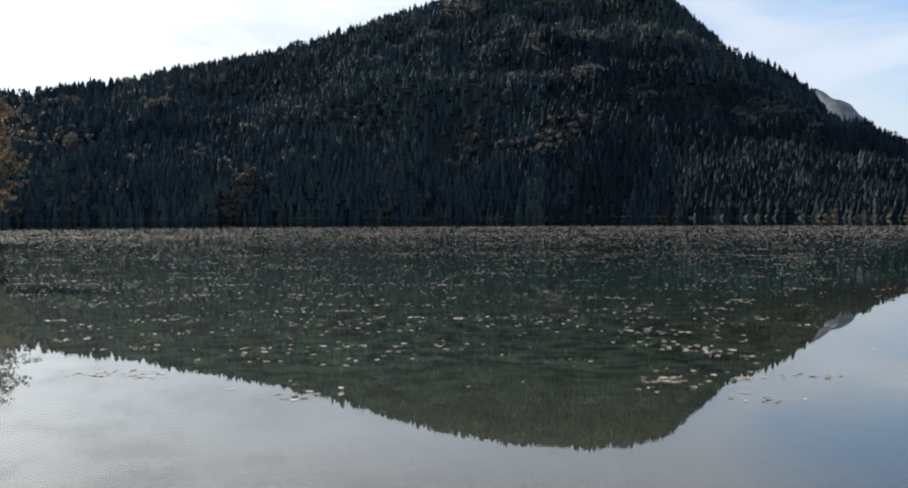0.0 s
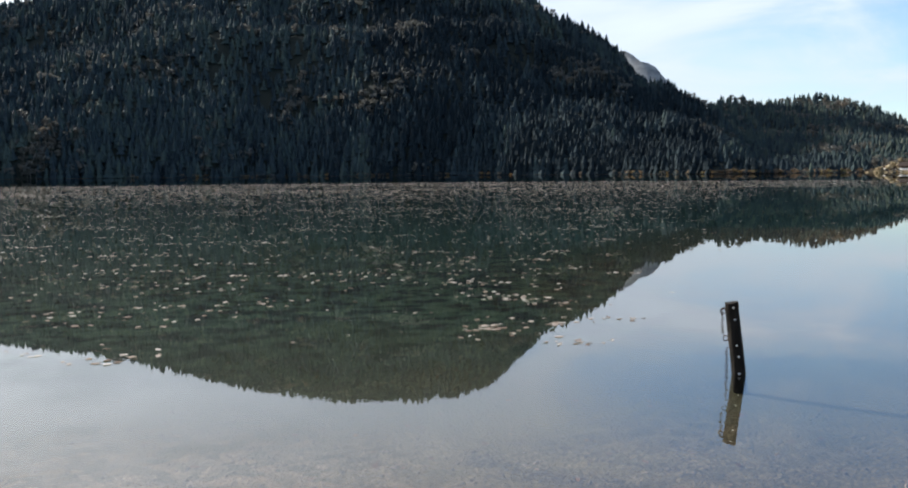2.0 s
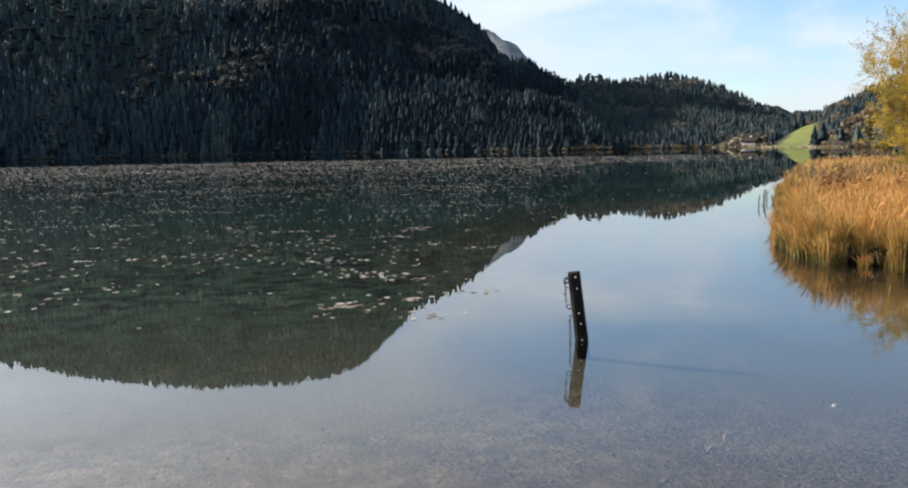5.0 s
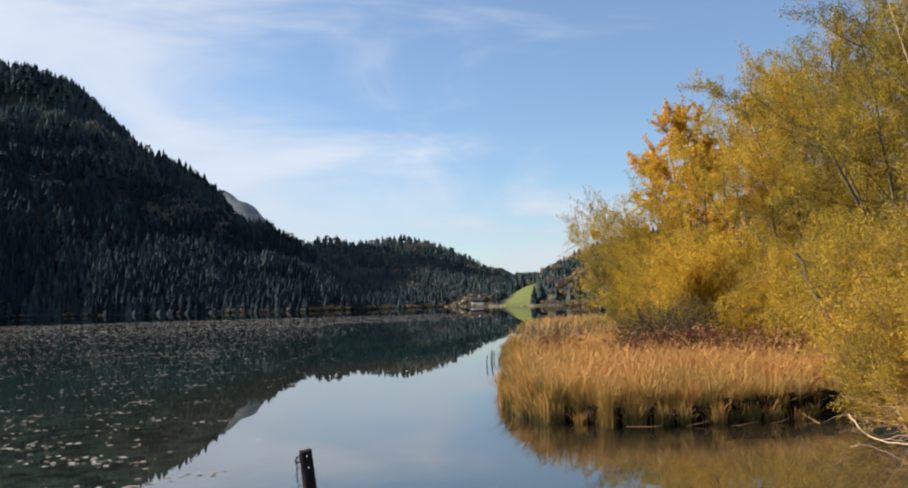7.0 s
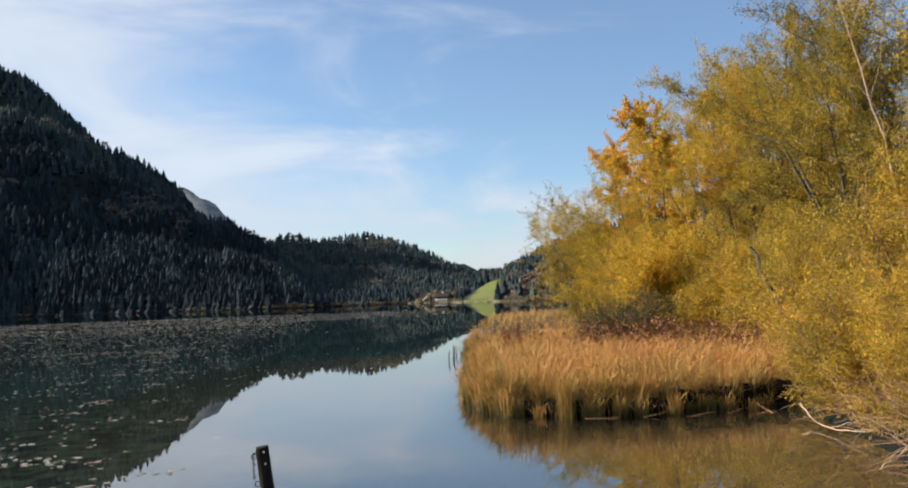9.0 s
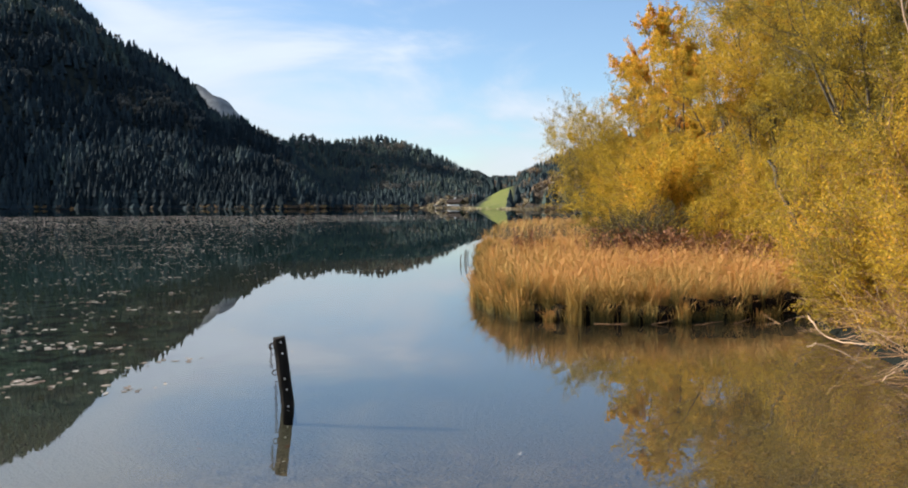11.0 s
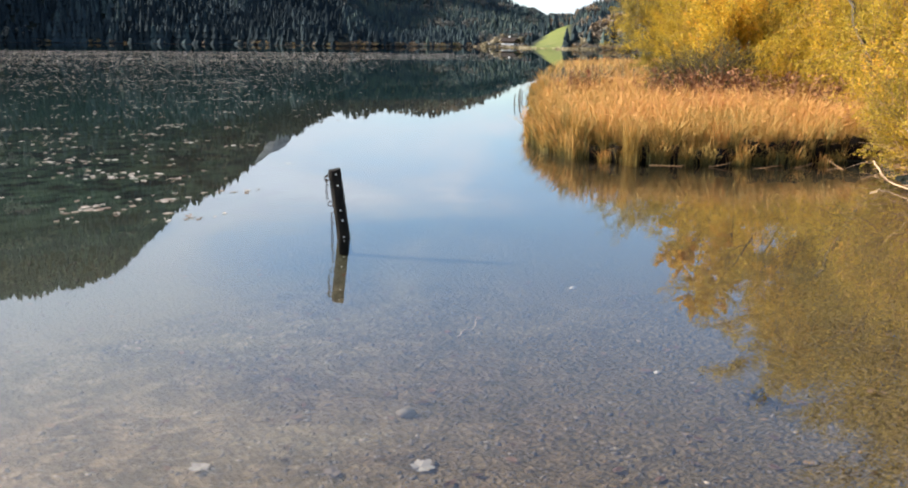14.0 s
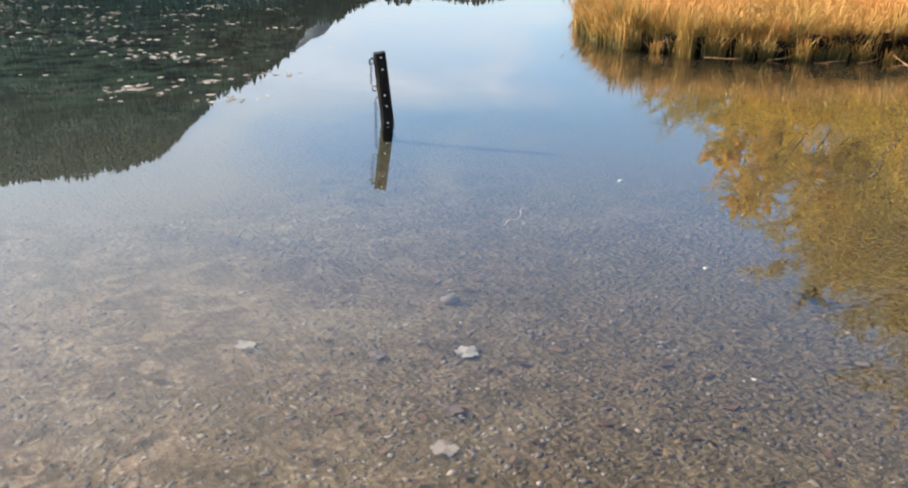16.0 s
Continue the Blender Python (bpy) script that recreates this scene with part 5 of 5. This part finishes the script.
def make_sunken_leaves():
    """Brown and tan leaves lying singly on the bed."""
    r = np.random.default_rng(55)
    n = 300
    a, far = np.radians(r.uniform(-80, 15, n)), 1.9 + 5.0 * r.uniform(0, 1, n) ** 1.2
    p = np.stack([-far * np.sin(a), far * np.cos(a)], -1)
    z, s = heights(p[:, 0], p[:, 1])
    p, z = p[s < -0.3], z[s < -0.3]
    n = len(p)
    t, size = r.uniform(0, 2 * np.pi, n), r.uniform(0.014, 0.036, n)
    d, e = np.stack([np.cos(t), np.sin(t)], -1), np.stack([-np.sin(t), np.cos(t)], -1)
    rim = []
    for k, (u, w) in enumerate(((-1.1, 0.0), (-0.5, 0.5), (0.25, 0.62), (0.75, 0.25), (1.2, 0.05), (0.7, -0.35), (0.2, -0.55), (-0.55, -0.45))):
        q = p + (d * (u * r.uniform(0.85, 1.15, n))[:, None] + e * (w * r.uniform(0.7, 1.2, n))[:, None]) * size[:, None]
        rim.append(np.stack([q[:, 0], q[:, 1], z + 0.010 + r.uniform(-0.003, 0.006, n)], -1))
    V = np.stack(rim, 1).reshape(-1, 3)
    me = raw_mesh("sunken_leaves", V, np.arange(8 * n).reshape(-1, 8), SUNKEN, np.repeat(np.clip(r.normal(0.4, 0.2, n), 0, 0.85), 8))
    tagged(new("sunken_leaves", me), "brown and tan fallen leaves lying on the lake bed", "leaves", kind="stuff")


make_sunken_leaves()


def make_tangle():
    """Pale dry stalks and arching twigs along the brushy shore."""
    r = np.random.default_rng(77)
    tubes, tones = [], []
    for _ in range(3000):
        u = r.uniform(0, 1)
        base = np.array([np.interp(u, (0, 0.45, 1), (11.9, 9.4, 6.7)), np.interp(u, (0, 0.45, 1), (6.6, 4.0, 2.4)), 0]) + np.array([r.uniform(0.05, 1.6), r.uniform(-1.4, -0.1), 0])
        base[2] = max(bed_level(base[0], base[1]), -0.05)
        d = np.array([r.normal(-0.25, 0.6), r.normal(0.2, 0.6), r.uniform(0.9, 2.0)])
        P = stem_path(r, base, d, r.uniform(0.4, 1.15), 6, (r.normal(-0.1, 0.7), r.normal(0.1, 0.7), r.uniform(-1.4, 0.3)), 0.17)
        P[:, 2] = np.maximum(P[:, 2], 0.01)
        V, F = tube(P, r.uniform(0.003, 0.009), 0.002, 3)
        tubes.append((V, F))
        tones.append(np.full(len(V), np.clip(r.normal(0.5, 0.25), 0, 1)))
    V, F = joined_tubes(tubes)
    me = raw_mesh("dry_stalks", V, F, DRY_TWIG, np.concatenate(tones), True)
    tagged(new("dry_stalks", me), "tangle of pale dry stalks and arching twigs on the shore", "brush", kind="stuff")


make_tangle()


def make_fallen_branch(points, thick, forks, seed, label):
    r = np.random.default_rng(seed)
    pts = np.array(points, float)
    t = np.linspace(0, len(pts) - 1, 14)
    P = np.stack([np.interp(t, np.arange(len(pts)), pts[:, k]) for k in range(3)], -1) + r.normal(0, 0.012, (14, 3))
    root = new("fallen_branch")
    tagged(root, label, "branch", "fallen branches")
    V, F = tube(P, thick, thick * 0.4, 7)
    part("stem", raw_mesh("stem", V, F, DRY_TWIG, np.full(len(V), 0.9), True), None, root)
    for k in range(forks):
        i = r.integers(2, 13)
        T = stem_path(r, P[i], np.array([r.normal(0, 1), r.normal(0, 1), r.uniform(0, 0.8)]), r.uniform(0.25, 0.6), 5, (0, 0, -0.3), 0.2)
        V, F = tube(T, thick * 0.5, thick * 0.15, 5)
        part("twig", raw_mesh("twig", V, F, DRY_TWIG, np.full(len(V), 0.8), True), None, root)


make_fallen_branch([(11.1, 6.1, 0.22), (10.8, 5.8, 0.10), (10.35, 5.35, 0.06), (10.0, 4.85, 0.10), (9.75, 4.5, 0.16)], 0.012, 5, 5, "bleached fallen branch lying out over the shallow water")
make_fallen_branch([(8.6, 3.9, -0.02), (8.8, 3.75, 0.15), (9.2, 3.5, 0.4), (9.7, 3.3, 0.6)], 0.009, 6, 6, "thin bleached branch dipping into the shallow water")
make_fallen_branch([(3.0, 4.2, bed_level(3.0, 4.2) + 0.01), (3.2, 4.3, bed_level(3.2, 4.3) + 0.012), (3.35, 4.45, bed_level(3.35, 4.45) + 0.01)], 0.006, 0, 7, "thin sunken stick lying on the lake bed")


def make_stakes():
    """Thin stakes standing off the sedge's tip."""
    for k, (x, y, tall) in enumerate(((15.45, 19.4, 0.3), (16.1, 19.95, 0.4), (16.65, 20.7, 0.36), (17.1, 21.1, 0.28))):
        V, F = tube(np.array([(0, 0, -1.0), (0.01, 0.01, tall * 0.5), (0.03, -0.01, tall)]), 0.018, 0.012, 8)
        root = tagged(new("stake", raw_mesh("stake", V, F, BARK, None, True)), "short weathered stake standing in the water by the sedge", "stake", "stakes by the sedge")
        root.location = (x, y, 0)


make_stakes()


def make_leaning_trunk():
    root = tagged(new("leaning_trunk"), "dark dead willow stem leaning through the thicket", "trunk")
    a, b = bearing(-60.9, 16.8), bearing(-58.6, 17.3)
    r = np.random.default_rng(90)
    P = np.linspace((*a, 0.95), (*b, 2.65), 8) + r.normal(0, 0.02, (8, 3))
    V, F = tube(P, 0.055, 0.038, 8)
    part("stem", raw_mesh("stem", V, F, BARK, None, True), None, root)
    V, F = tube(np.array([P[0], P[0] + (0.25, -0.1, -0.9)]), 0.058, 0.065, 8)
    part("stump", raw_mesh("stump", V, F, BARK, None, True), None, root)


make_leaning_trunk()


def make_bare_stem():
    """A bleached leafless stem rising through the willow crowns."""
    r = np.random.default_rng(95)
    root = tagged(new("bare_stem"), "bleached leafless willow stem rising through the yellow crowns", "trunk")
    a, b = bearing(-69.6, 18.0), bearing(-64.2, 18.6)
    P = np.linspace((*a, 0.3), (*b, 8.2), 12) + r.normal(0, 0.04, (12, 3))
    V, F = tube(P, 0.026, 0.008, 7)
    part("stem", raw_mesh("stem", V, F, DRY_TWIG, np.full(len(V), 0.9), True), None, root)
    for i in (6, 7, 8, 9, 10):
        T = stem_path(r, P[i], np.array([r.normal(0, 0.6), r.normal(0, 0.6), 1.0]), r.uniform(0.7, 1.5), 6, (0, 0, 0.2), 0.12)
        V, F = tube(T, 0.007, 0.003, 5)
        part("twig", raw_mesh("twig", V, F, DRY_TWIG, np.full(len(V), 0.95), True), None, root)


make_bare_stem()


def make_driftwood():
    r = np.random.default_rng(91)
    for x, y, turn, length in ((9.5, 8.28, -42, 0.5), (10.05, 7.75, -38, 0.35), (10.6, 7.35, -30, 0.45), (11.1, 7.12, -22, 0.3), (11.55, 6.9, 60, 0.5)):
        P = stem_path(r, (-length / 2, 0, 0), (1, 0, 0), length, 6, (0, r.normal(0, 0.3), 0.1), 0.08)
        V, F = tube(P, 0.009, 0.005, 7)
        ob = tagged(new("driftwood", raw_mesh("driftwood", V, F, DRY_TWIG, np.full(len(V), 0.45), True)), "bleached driftwood stick floating against the sedge", "driftwood", "driftwood at the sedge")
        ob.matrix_world = pose(x, y, 0.012, 0, r.uniform(-6, 3), turn)


make_driftwood()


def make_single_stones():
    for k, (x, y, size, tone, label) in enumerate(((3.6, 3.05, 0.022, 1.0, "small white pebble shining on the brown lake bed"), (4.35, 4.6, 0.03, 0.95, "pale flat stone lying on the lake bed"),
                                                   (2.1, 3.35, 0.06, 0.1, "dark flat stone lying on the gravel bed"))):
        V, F = pebble_shape(300 + k)
        ob = tagged(new("stone", raw_mesh("stone", V * size, F, STONE, np.full(len(V), tone), True)), label, "stone", "single stones on the bed")
        ob.location = (x, y, bed_level(x, y) + size * 0.25)


make_single_stones()


def make_leaf_clump(x, y):
    r = np.random.default_rng(92)
    n = 26
    at = np.stack([r.normal(0, 0.05, n), r.normal(0, 0.035, n), r.uniform(0.0, 0.05, n)], -1)
    d = unit(np.stack([r.normal(0, 1, n), r.normal(0, 1, n), r.normal(0.2, 0.5, n)], -1))
    V, F = leaf_quads(at, d, unit(np.cross(d, r.normal(size=(n, 3)))), r.uniform(0.04, 0.08, n), r.uniform(0.02, 0.04, n))
    ob = tagged(new("leaf_clump", raw_mesh("leaf_clump", V, F, LITTER, np.repeat(r.uniform(0, 0.8, n), 4))), "dark clump of rotting leaves on the lake bed", "leaves", kind="stuff")
    ob.location = (x, y, bed_level(x, y) + 0.01)


make_leaf_clump(3.72, 2.46)
